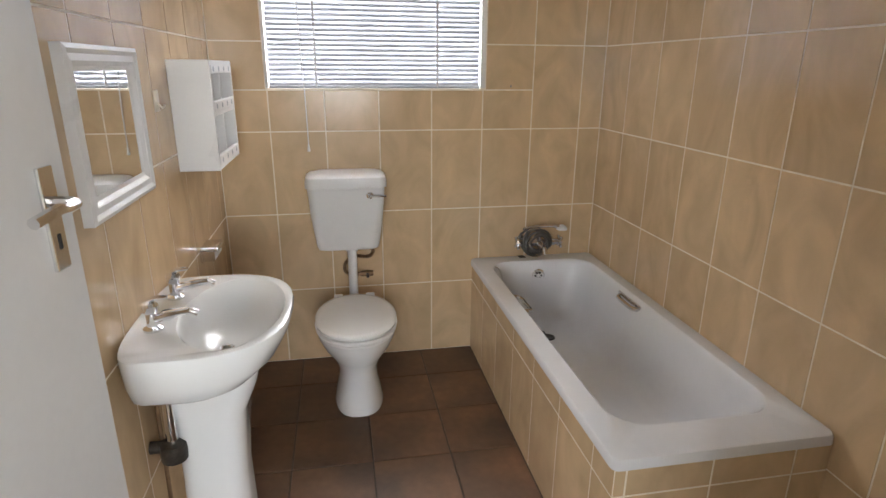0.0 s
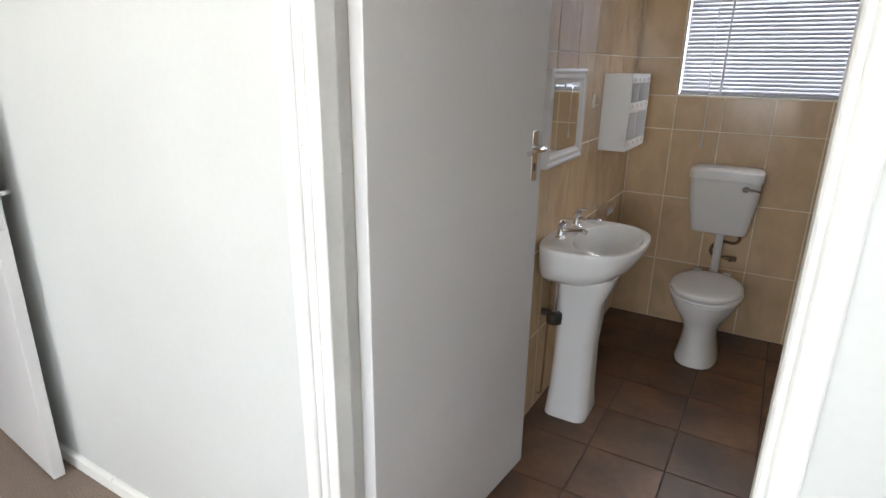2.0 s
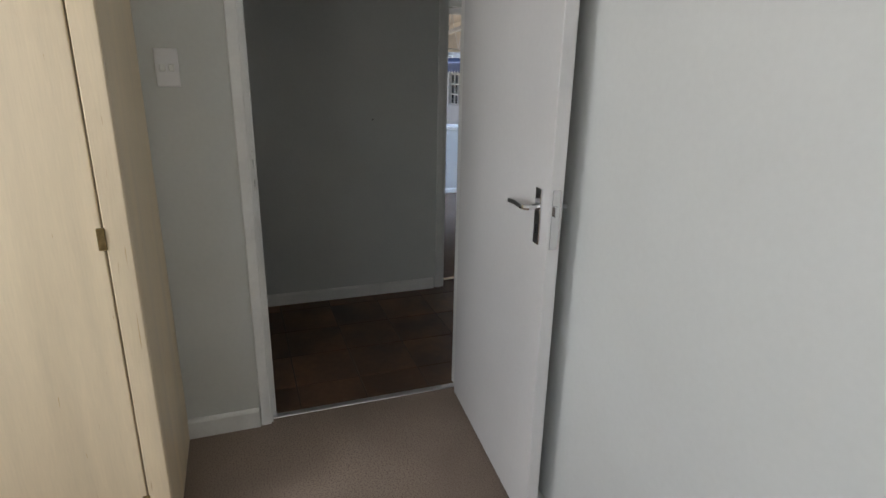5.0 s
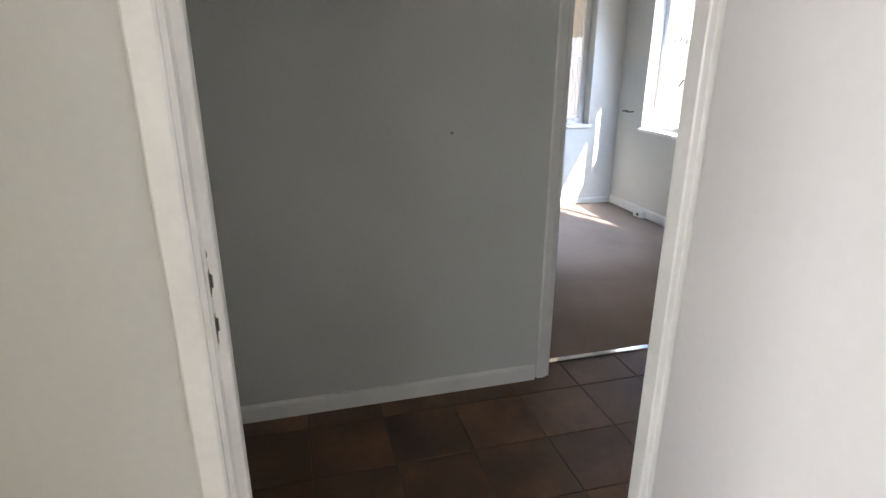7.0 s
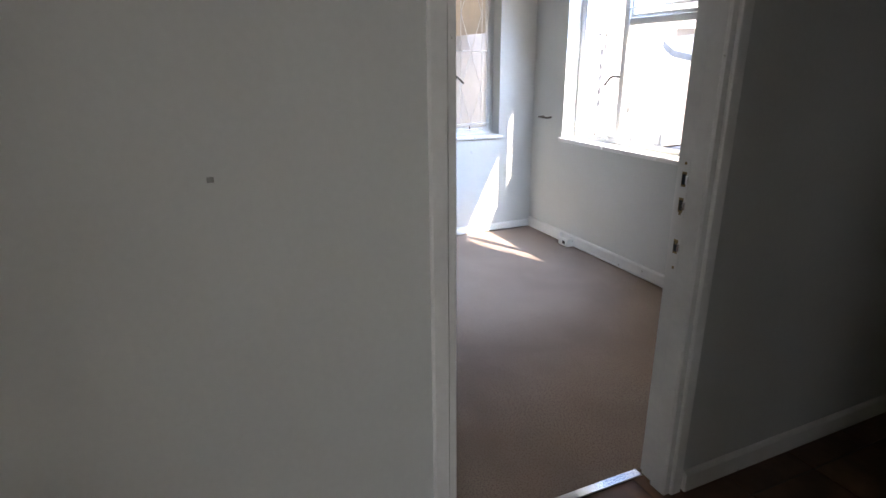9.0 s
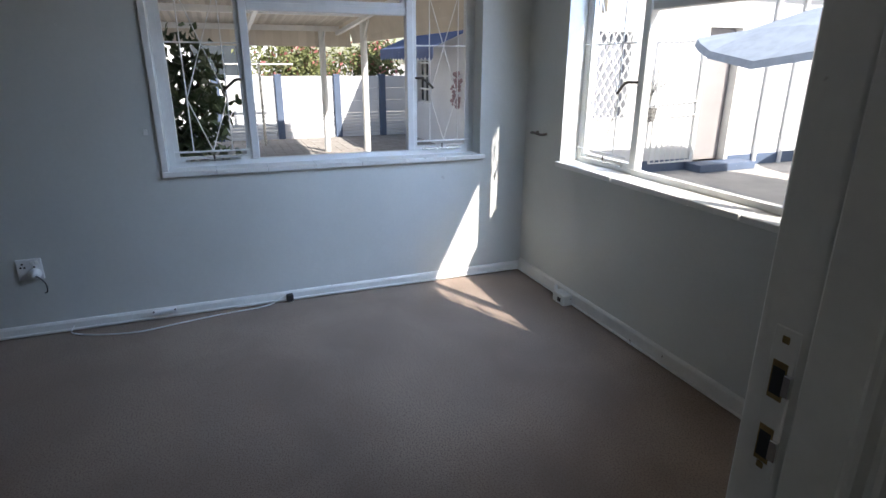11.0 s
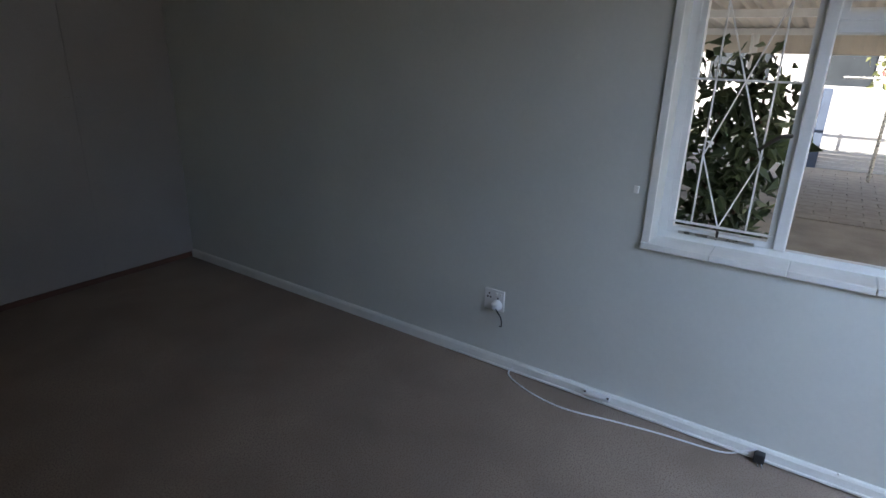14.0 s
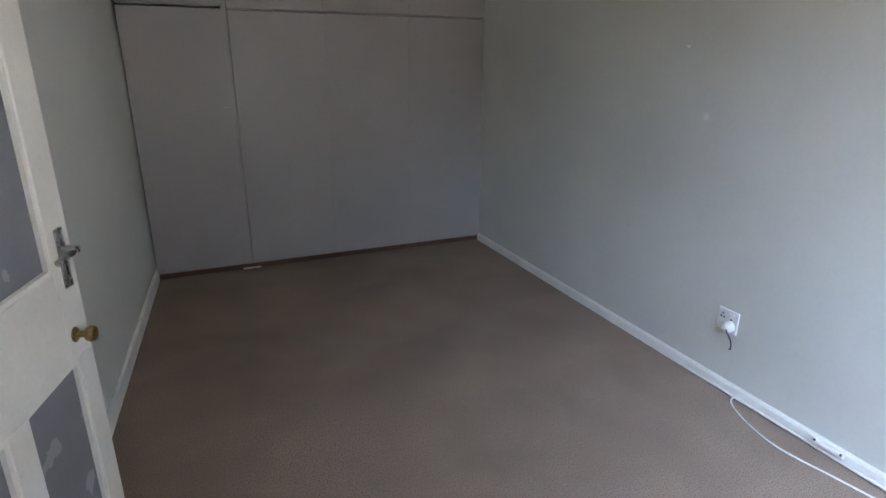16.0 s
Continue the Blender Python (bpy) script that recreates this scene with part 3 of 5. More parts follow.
for xx, sgn in ((I0[0] + 0.010, 1), (I0[1] - 0.006, -1)):
    yc = -0.60 if sgn < 0 else -0.52
    so, dip = (0.018, 0.0) if sgn < 0 else (0.045, 0.012)
    g = part("grip", tube(bmesh.new(), curve_pts([(xx - sgn * 0.012, yc - 0.085, BZ - 0.04), (xx + sgn * so, yc - 0.07, BZ - 0.042 - dip), (xx + sgn * (so + 0.004), yc, BZ - 0.044 - dip), (xx + sgn * so, yc + 0.07, BZ - 0.042 - dip), (xx - sgn * 0.012, yc + 0.085, BZ - 0.04)], 5), 0.010, 8), M_CHROME, bath, "chrome grip", True)
    part("grip_plate", boxm(min(xx - sgn * 0.006, xx + sgn * 0.004), max(xx - sgn * 0.006, xx + sgn * 0.004), yc - 0.10, yc + 0.10, BZ - 0.06, BZ - 0.022, 0.003, 2), M_CHROME, g)
pts = [(I0[0] + 0.01, -0.16, BZ + 0.002), (I0[0] + 0.035, -0.17, BZ - 0.02), (I0[0] + 0.045, -0.24, BZ - 0.10), (I0[0] + 0.06, -0.30, BZ - 0.2), (0.48, -0.31, BZ - 0.295), (0.50, -0.33, BZ - 0.304)]
pc = part("plug_chain", tube(bmesh.new(), curve_pts(pts, 5), 0.0022, 5), M_CHROME, bath, "thin plug chain", True)
part("plug", lathe(bmesh.new(), [(0.018, 0), (0.023, 0.012), (0.023, 0.016), (0.004, 0.02)], (0.491, -0.333, BZ - 0.309), "z", 14), M_RUBBER, pc, "black rubber plug", True)

# mixer with hand shower
M_STEEL_D2 = material("dull_chrome_hose", (0.16, 0.15, 0.14), 0.35, 0.8, scale=60, vary=0.3)
mx = thing("bath_mixer", "chrome bath mixer with a hand shower and coiled hose", "bath tap", at=(0.555, 0, 0.60))
part("body", tube(bmesh.new(), [(-0.085, -0.055, 0), (0.085, -0.055, 0)], 0.020, 14), M_CHROME, mx, smooth=True)
for s in (-1, 1):
    part("union", lathe(bmesh.new(), [(0.032, 0), (0.030, -0.008), (0.016, -0.014), (0.016, -0.055)], (s * 0.075, 0, 0), "y", 16), M_CHROME, mx, smooth=True)
    hd = part("tap_head", lathe(bmesh.new(), [(0.015, 0), (0.017, s * 0.016), (0.012, s * 0.022), (0.012, s * 0.04)], (s * 0.085, -0.055, 0), "x", 14), M_CHROME, mx, smooth=True)
    for a in range(4):
        an = radians(45 + 90 * a)
        part("spoke", tube(bmesh.new(), [(s * 0.116, -0.055, 0), (s * 0.116, -0.055 + 0.034 * math.cos(an), 0.034 * math.sin(an))], [0.006, 0.008], 8), M_CHROME, hd, smooth=True)
part("spout", tube(bmesh.new(), curve_pts([(0, -0.06, 0), (0, -0.10, -0.006), (0, -0.145, -0.012), (0, -0.158, -0.035)], 4), 0.015, 12), M_CHROME, mx, smooth=True)
part("diverter", lathe(bmesh.new(), [(0.014, 0.0), (0.014, 0.03), (0.018, 0.034), (0.018, 0.044), (0.006, 0.05)], (0, -0.06, 0.012), "z", 14), M_CHROME, mx, smooth=True)
part("cradle", tube(bmesh.new(), [(0, -0.06, 0.05), (0, -0.06, 0.085)], 0.008, 8), M_CHROME, mx, smooth=True)
hs = part("hand_shower", tube(bmesh.new(), curve_pts([(-0.085, -0.065, 0.078), (-0.02, -0.065, 0.088), (0.06, -0.065, 0.09), (0.10, -0.07, 0.084)], 4), [0.008] * 5 + [0.010] * 5 + [0.012] * 3, 10), M_CHROME, mx, smooth=True)
part("spray_head", lathe(bmesh.new(), [(0.010, 0.012), (0.026, 0.0), (0.028, -0.012), (0.006, -0.014)], (0.115, -0.075, 0.082), "z", 16), M_PLAST, hs, smooth=True)
hose = [(-0.088, -0.06, 0.075)]
for k in range(64):
    a = radians(120 + k * 31)
    rr = 0.084 - 0.0007 * k + 0.006 * math.sin(k * 1.7)
    hose.append((-0.02 + rr * math.cos(a), -0.065 - 0.0009 * k + 0.012 * math.sin(k * 0.9), 0.01 + 0.9 * rr * math.sin(a)))
hose.append((0.0, -0.055, -0.02))
part("hose", tube(bmesh.new(), curve_pts(hose, 2), 0.0062, 6), M_STEEL_D2, mx, "coiled chrome shower hose", True)
part("bracket", boxm(-0.10, -0.055, -0.05, -0.002, -0.10, -0.085, 0.004), M_RUBBER, mx)

# toilet pan and cistern
TX = -0.405
wc = thing("toilet", "white porcelain toilet with its seat lid closed, standing on the tiles", "toilet", at=(TX, 0, 0))
secs = [(0.0, 0.108, -0.375, 0.195, 2.6), (0.015, 0.110, -0.375, 0.198, 2.6), (0.06, 0.098, -0.375, 0.185, 2.5), (0.14, 0.086, -0.375, 0.165, 2.4), (0.20, 0.090, -0.38, 0.17, 2.3),
        (0.26, 0.115, -0.40, 0.20, 2.2), (0.32, 0.150, -0.425, 0.225, 2.1), (0.365, 0.168, -0.435, 0.235, 2.1), (0.385, 0.172, -0.437, 0.238, 2.1), (0.392, 0.168, -0.437, 0.234, 2.1)]
part("bowl", loft(bmesh.new(), [ellipse(0, c, z, rx, ry, 32, pw) for z, rx, c, ry, pw in secs]), M_PORC, wc, smooth=True)
part("seat_ring", loft(bmesh.new(), [ellipse(0, -0.44, z, 0.172 + d, 0.232 + d, 32, 2.15) for z, d in ((0.394, -0.004), (0.397, 0.004), (0.405, 0.006), (0.411, 0.002), (0.413, -0.006))]), M_PLAST, wc, smooth=True)
part("seat_lid", loft(bmesh.new(), [ellipse(0, -0.438, z, 0.170 + d, 0.230 + d, 32, 2.15) for z, d in ((0.4155, -0.005), (0.418, 0.004), (0.428, 0.006), (0.434, 0.0), (0.438, -0.02), (0.4405, -0.06), (0.4425, -0.11), (0.4435, -0.15))]), M_PORC, wc, smooth=True)
for s in (-1, 1):
    part("hinge", lathe(bmesh.new(), [(0.012, -0.02), (0.014, -0.018), (0.014, 0.018), (0.012, 0.02)], (s * 0.075, -0.212, 0.425), "x", 12), M_PLAST, wc, smooth=True)
part("inlet", tube(bmesh.new(), [(0, -0.22, 0.335), (0, -0.10, 0.345)], 0.030, 14), M_PORC, wc, smooth=True)
ci = thing("cistern", "white plastic toilet cistern mounted on the tiled wall", "cistern", at=(TX - 0.015, 0, 0))
cs = []
for z, hw, d in ((0.632, 0.125, 0.135), (0.638, 0.142, 0.150), (0.66, 0.148, 0.157), (0.80, 0.166, 0.172), (0.935, 0.176, 0.182)):
    cs.append(round_rect(-hw, hw, -d, -0.012, z, 0.04))
part("tank", loft(bmesh.new(), cs), M_PLAST, ci, smooth=True)
part("lid", loft(bmesh.new(), [round_rect(-hw, hw, -d, -0.006, z, 0.042) for z, hw, d in ((0.936, 0.178, 0.184), (0.939, 0.184, 0.190), (0.968, 0.184, 0.191), (0.986, 0.180, 0.187), (0.995, 0.168, 0.175), (0.999, 0.14, 0.15))]), M_PLAST, ci, smooth=True)
fl = part("flush_lever", lathe(bmesh.new(), [(0.016, 0), (0.016, -0.008), (0.010, -0.012), (0.008, -0.02)], (0.105, -0.182, 0.905), "y", 14), M_CHROME, ci, "chrome flush lever", True)
part("arm", tube(bmesh.new(), [(0.105, -0.20, 0.905), (0.14, -0.204, 0.905), (0.178, -0.202, 0.904)], [0.006, 0.007, 0.005], 8), M_CHROME, fl, smooth=True)
part("flush_pipe", tube(bmesh.new(), curve_pts([(0.015, -0.09, 0.64), (0.015, -0.09, 0.50), (0.015, -0.10, 0.40), (0.015, -0.13, 0.345)], 5), 0.022, 14), M_PLAST, ci, smooth=True)
part("pipe_nut", lathe(bmesh.new(), [(0.030, 0), (0.031, 0.012), (0.028, 0.016)], (0.015, -0.09, 0.617), "z", 12), M_PLAST, ci)
sp = part("supply_pipe", tube(bmesh.new(), curve_pts([(0.11, -0.09, 0.632), (0.115, -0.085, 0.60), (0.09, -0.06, 0.57), (0.03, -0.03, 0.565), (-0.02, -0.03, 0.53), (-0.015, -0.03, 0.48), (0.06, -0.03, 0.47)], 5), 0.0085, 8), M_COPPER, ci, "weathered copper supply pipe", True)
part("stop_valve", lathe(bmesh.new(), [(0.014, -0.03), (0.014, 0.03), (0.010, 0.032)], (0.085, -0.03, 0.47), "x", 12), M_COPPER, sp, smooth=True)
part("valve_key", boxm(0.08, 0.095, -0.075, -0.04, 0.462, 0.478, 0.003), M_STEEL_D, sp)

# pedestal basin
BYC, BZR = -1.228, 0.83
bs = thing("pedestal_basin", "white porcelain basin on a pedestal with two chrome taps", "washbasin", at=(XL, BYC, 0))


def basin_ring(z, front, half, back=0.002, n=36, pw=2.5):
    half *= 1.06
    pts = []
    for i in range(n):
        a = 2 * math.pi * i / n
        c, s = math.cos(a), math.sin(a)
        x = 0.14 + (front - 0.14) * math.copysign(abs(c) ** (2 / pw), c) if c > 0 else 0.14 + (0.14 - back) * math.copysign(abs(c) ** (2 / 7), c)
        y = half * math.copysign(abs(s) ** (2 / (pw + 0.4)), s)
        if c < 0:
            y *= 1 - 0.03 * (-c)
        pts.append((x, y, z))
    return pts


def bowl_ring(z, cx, rx, ry, n=36):
    return [(cx + rx * math.cos(2 * math.pi * i / n), ry * math.sin(2 * math.pi * i / n), z) for i in range(n)]


outer = [basin_ring(0.655, 0.20, 0.12), basin_ring(0.668, 0.25, 0.19), basin_ring(0.70, 0.31, 0.235), basin_ring(0.745, 0.36, 0.255), basin_ring(0.79, 0.385, 0.264),
         basin_ring(0.818, 0.395, 0.268), basin_ring(0.828, 0.392, 0.266), basin_ring(BZR, 0.384, 0.259)]
inner = [bowl_ring(BZR - 0.002, 0.238, 0.136, 0.244), bowl_ring(BZR - 0.009, 0.238, 0.130, 0.236), bowl_ring(BZR - 0.045, 0.234, 0.118, 0.212), bowl_ring(BZR - 0.09, 0.224, 0.092, 0.160),
         bowl_ring(BZR - 0.115, 0.212, 0.05, 0.08), bowl_ring(BZR - 0.12, 0.208, 0.022, 0.022)]
part("bowl", loft(bmesh.new(), outer + inner), M_PORC, bs, smooth=True)
part("waste", lathe(bmesh.new(), [(0.021, 0), (0.021, 0.003), (0.015, 0.004), (0.012, 0.001)], (0.208, 0, BZR - 0.121), "z", 16), M_CHROME, bs, smooth=True)
ped = []
for z, x0, x1, hw in ((0.0, 0.052, 0.245, 0.100), (0.03, 0.055, 0.252, 0.098), (0.12, 0.060, 0.244, 0.088), (0.35, 0.062, 0.238, 0.080), (0.55, 0.060, 0.252, 0.092), (0.64, 0.06, 0.29, 0.115), (0.68, 0.05, 0.30, 0.125)):
    ped.append(round_rect(x0, x1, -hw - 0.045 + 0.045 * z / 0.68, hw - 0.045 + 0.045 * z / 0.68, z, 0.05))
part("pedestal", loft(bmesh.new(), ped), M_PORC, bs, smooth=True)
for yy in (-0.105, 0.105):
    tp = part("tap", lathe(bmesh.new(), [(0.024, 0), (0.024, 0.006), (0.014, 0.012), (0.013, 0.045), (0.018, 0.05), (0.020, 0.066), (0.015, 0.074), (0.004, 0.076)], (0.062, yy, BZR - 0.001), "z", 16), M_CHROME, bs, "chrome basin tap", True)
    part("spout", tube(bmesh.new(), curve_pts([(0.066, yy, BZR + 0.028), (0.10, yy, BZR + 0.036), (0.15, yy, BZR + 0.044), (0.172, yy, BZR + 0.036)], 4), [0.012] * 6 + [0.010] * 6 + [0.011], 10), M_CHROME, tp, smooth=True)
    part("lever", tube(bmesh.new(), [(0.062, yy, BZR + 0.078), (0.075, yy, BZR + 0.084), (0.105, yy, BZR + 0.086)], [0.008, 0.007, 0.005], 8), M_CHROME, tp, smooth=True)
part("overflow_hole", lathe(bmesh.new(), [(0.019, 0), (0.019, 0.003), (0.016, 0.004)], (0.068, 0.0, BZR - 0.001), "z", 14), M_RUBBER, bs, "dark chain hole")
wp = part("waste_pipe", tube(bmesh.new(), curve_pts([(0.062, -0.09, 0.66), (0.062, -0.10, 0.56), (0.062, -0.10, 0.49)], 5), 0.016, 10), M_CHROME, bs, "chrome waste pipe", True)
part("trap", lathe(bmesh.new(), [(0.022, -0.035), (0.034, -0.03), (0.036, 0.0), (0.034, 0.02), (0.02, 0.025)], (0.062, -0.10, 0.47), "z", 16), M_STEEL_D, wp, "dark bottle trap", True)
part("trap_outlet", tube(bmesh.new(), [(0.062, -0.10, 0.48), (0.004, -0.10, 0.48)], 0.017, 10), M_STEEL_D, wp, smooth=True)
part("riser", tube(bmesh.new(), [(0.03, -0.08, 0.62), (0.028, -0.085, 0.30), (0.02, -0.085, 0.06), (0.0, -0.085, 0.055)], 0.006, 8), M_COPPER, bs)

# mirror
mi = thing("wall_mirror", "rectangular mirror in a white moulded frame hung on the tiles", "mirror", at=(XL, 0, 0))
my0, my1, mz0, mz1, fw = -1.455, -1.02, 1.13, 1.505, 0.055
prof = [(0.0, 0.0), (0.022, 0.0), (0.026, 0.010), (0.020, 0.020), (0.022, 0.034), (0.014, 0.045), (0.012, 0.055)]
for (ya, za, yb, zb, ny, nz, ext) in ((my0, mz0, my1, mz0, 0, 1, "y"), (my0, mz1, my1, mz1, 0, -1, "y"), (my0, mz0, my0, mz1, 1, 0, "z"), (my1, mz0, my1, mz1, -1, 0, "z")):
    bm = bmesh.new()
    r0, r1 = [], []
    for dep, off in prof + [(0.0, 0.055)]:
        if ext == "y":
            r0.append((dep, ya + off, za + nz * off)); r1.append((dep, yb - off, zb + nz * off))
        else:
            r0.append((dep, ya + ny * off, za + off)); r1.append((dep, yb + ny * off, zb - off))
    loft(bm, [r0, r1])
    part("frame_side", bm, M_PLAST, mi, "white moulded frame")
part("mirror_glass", boxm(0.008, 0.012, my0 + fw - 0.002, my1 - fw + 0.002, mz0 + fw - 0.002, mz1 - fw + 0.002), M_MIRROR, mi)

# open wall cabinet
cb = thing("wall_cabinet", "small white wall cabinet with open shelves on the tiles", "wall cabinet", at=(XL, 0, 0))
cy0, cy1, cz0, cz1, cd = -0.675, -0.27, 1.115, 1.482, 0.135
part("side_panel", boxm(0.0, cd, cy0, cy0 + 0.014, cz0, cz1, 0.002), M_PLAST, cb)
part("side_panel", boxm(0.0, cd, cy1 - 0.014, cy1, cz0, cz1, 0.002), M_PLAST, cb)
part("back_panel", boxm(0.0, 0.006, cy0 + 0.014, cy1 - 0.014, cz0, cz1), M_PLAST, cb)
for z in (cz0, (cz0 + cz1) / 2, cz1 - 0.014):
    part("shelf", boxm(0.006, cd - 0.002, cy0 + 0.014, cy1 - 0.014, z, z + 0.014, 0.0015), M_PLAST, cb)
    part("shelf_lip", boxm(cd - 0.012, cd + 0.002, cy0 + 0.014, cy1 - 0.014, z + 0.014 if z < 1.4 else z - 0.03, z + 0.05 if z < 1.4 else z, 0.003), M_PLAST, cb, "white decorated shelf rail")
    for k in range(4):
        yk = cy0 + 0.05 + k * 0.095
        zz = z + 0.032 if z < 1.4 else z - 0.015
        part("motif", lathe(bmesh.new(), [(0.009, 0), (0.009, 0.002), (0.004, 0.003)], (cd + 0.001, yk, zz), "x", 8), M_SLAT, cb)
part("divider", boxm(0.006, cd - 0.01, (cy0 + cy1) / 2 - 0.005, (cy0 + cy1) / 2 + 0.005, cz0 + 0.014, cz1 - 0.014), M_PLAST, cb)

hk = thing("adhesive_hook", "small beige adhesive hook on the tiled wall", "hook", at=(XL, -0.83, 1.36))
part("hook_plate", boxm(0.0, 0.004, -0.024, 0.024, -0.032, 0.032, 0.002), M_GROUT, hk)
part("hook_tongue", tube(bmesh.new(), [(0.003, 0, -0.005), (0.018, 0, -0.022), (0.024, 0, -0.012)], 0.004, 6), M_GROUT, hk)
# toilet roll holder
tr = thing("toilet_roll_holder", "chrome toilet roll holder on the tiled wall", "toilet roll holder", at=(XL, -0.50, 0.785))
part("hood", boxm(0.0, 0.07, -0.058, 0.058, 0.0, 0.018, 0.006, 2), M_CHROME, tr)
part("back_plate", boxm(0.0, 0.006, -0.06, 0.06, -0.045, 0.01, 0.002), M_CHROME, tr)
part("roller", tube(bmesh.new(), [(0.045, -0.06, -0.025), (0.045, 0.06, -0.025)], 0.012, 10), M_PLAST, tr, "white roller", True)
for s in (-1, 1):
    part("arm", boxm(0.0, 0.055, s * 0.062 - 0.003, s * 0.062 + 0.003, -0.035, 0.004, 0.001), M_CHROME, tr)

# bathroom window and blind
win = thing("window_bathroom", "steel-framed bathroom window behind a venetian blind", "window", kind="structure")
wx0, wx1, wz0, wz1 = -0.755, 0.262, 1.362, 2.2
bm = bmesh.new()
box(bm, wx0, wx0 + 0.03, 0.115, 0.15, wz0, wz1)
box(bm, wx1 - 0.03, wx1, 0.115, 0.15, wz0, wz1)
box(bm, wx0 + 0.03, wx1 - 0.03, 0.115, 0.15, wz0, wz0 + 0.03)
box(bm, wx0 + 0.03, wx1 - 0.03, 0.115, 0.15, wz1 - 0.03, wz1)
part("window_frame", bm, M_WINSTEEL, win)
pn = part("pane", boxm(wx0 + 0.03, wx1 - 0.03, 0.13, 0.134, wz0 + 0.03, wz1 - 0.03), M_GLASS, win)
pn.visible_shadow = False
# Trim strips, also added to stop light leaking past the blind's ends.
for xa, xb in ((wx0 + 0.0005, wx0 + 0.012), (wx1 - 0.024, wx1 - 0.0005)):
    part("side_trim_light_stop", boxm(xa, xb, 0.004, 0.114, wz0 + 0.007, wz1 - 0.001, 0.001), M_TRIM, win)
part("window_sill", boxm(wx0, wx1, 0.0, 0.115, wz0 - 0.004, wz0 + 0.006, 0.002), M_GROUT, win)
bl = thing("venetian_blind", "white aluminium venetian blind, lowered and almost shut", "blind")
bx0, bx1, by = -0.742, 0.2375, 0.030
part("head_rail", boxm(bx0, bx1, by - 0.014, by + 0.014, 2.15, 2.185, 0.003), M_SLAT, bl)
part("bottom_rail", boxm(bx0, bx1, by - 0.012, by + 0.012, 1.368, 1.381, 0.004, 2), M_SLAT, bl)
slat_me = None
z = 1.392
while z < 2.15:
    if slat_me is None:
        bm = bmesh.new()
        rows = []
        for k in range(5):
            u = -1 + k * 0.5
            ang = radians(64)
            px, pz = 0.0125 * u, 0.0018 * (1 - u * u)
            rows.append((px * math.cos(ang) - pz * math.sin(ang), px * math.sin(ang) + pz * math.cos(ang)))
        ring = [(a, b) for a, b in rows] + [(a - 0.0003, b - 0.0004) for a, b in rows[::-1]]
        loft(bm, [[(x, a, b) for a, b in ring] for x in (bx0 + 0.003, bx1 - 0.003)])
        ob = part("slat", bm, M_SLAT, bl)
        slat_me = ob.data
    else:
        ob = new("slat", slat_me)
        ob.parent = bl
    ob.location = (0, by, z)
    z += 0.0212
for xx in (-0.53, 0.03):
    for s in (-1, 1):
        part("ladder_cord", tube(bmesh.new(), [(xx, by + s * 0.011, 1.375), (xx, by + s * 0.011, 2.155)], 0.0011, 5), M_PLAST, bl)
    part("ladder_tape", boxm(xx - 0.005, xx + 0.005, by - 0.0145, by - 0.0135, 1.375, 2.155), M_PLAST, bl)
part("cord", tube(bmesh.new(), curve_pts([(-0.60, by - 0.02, 2.15), (-0.595, by - 0.02, 1.6), (-0.585, -0.008, 1.35), (-0.582, -0.008, 1.11)], 5), 0.0025, 6), M_PLAST, bl)
part("cord_end", lathe(bmesh.new(), [(0.003, 0.03), (0.007, 0.0), (0.006, -0.006)], (-0.582, -0.009, 1.09), "z", 8), M_PLAST, bl)
bm = boxm(0.384, 0.391, -0.0015, 0.0, 1.374, 1.384, 0.0005)
single("wall_hole_mark", bm, M_MARK, "small dark drill hole in a tile", "wall mark")

# ---- bedroom ----
wd = thing("wardrobe", "cream wood-grain built-in wardrobe with dark gaps between its doors", "wardrobe")
WX, WY0 = -2.625, -3.845
part("side_panel", boxm(XB + 0.002, WX - 0.022, WY0 - 0.018, WY0, 0.0, 2.5, 0.002), M_CREAM, wd)
part("stile", boxm(WX - 0.02, WX, WY0 - 0.06, WY0, 0.0, 2.5, 0.003), M_CREAM, wd)
part("plinth", boxm(WX - 0.045, WX - 0.004, YS + 0.02, WY0 - 0.061, 0.0, 0.062, 0.002), M_CREAM, wd)
part("carcass", boxm(WX - 0.06, WX - 0.05, YS + 0.02, WY0 - 0.02, 0.0, 2.5), M_CREAM_D, wd)
part("top_rail", boxm(WX - 0.02, WX - 0.001, YS + 0.02, WY0 - 0.061, 2.42, 2.5, 0.002), M_CREAM, wd)
yd = WY0 - 0.065
for k in range(3):
    y1, y0 = yd - k * 0.455, yd - k * 0.455 - 0.415
    d = part("door", boxm(WX - 0.022, WX - 0.002, y0, y1, 0.07, 2.40, 0.003), M_CREAM, wd)
    part("edge_strip", boxm(WX - 0.03, WX - 0.008, y0 - 0.026, y0 - 0.003, 0.07, 2.40, 0.002), M_CREAM if k % 2 else M_CREAM_D, d)
    for z in (0.175, 1.02, 2.0):
        part("hinge", boxm(WX - 0.004, WX + 0.006, y1 - 0.012, y1 + 0.008, z - 0.03, z + 0.03, 0.002), M_BRASS, d)
    zc = 1.32
    part("handle", tube(bmesh.new(), curve_pts([(WX, y0 + 0.06, zc - 0.06), (WX + 0.025, y0 + 0.06, zc - 0.05), (WX + 0.03, y0 + 0.06, zc), (WX + 0.025, y0 + 0.06, zc + 0.05), (WX, y0 + 0.06, zc + 0.06)], 4), 0.005, 8), M_BRASS, d, smooth=True)
sw = thing("light_switch", "white double light switch on the wall beside the doorway", "light switch", at=(XB, -3.76, 1.445))
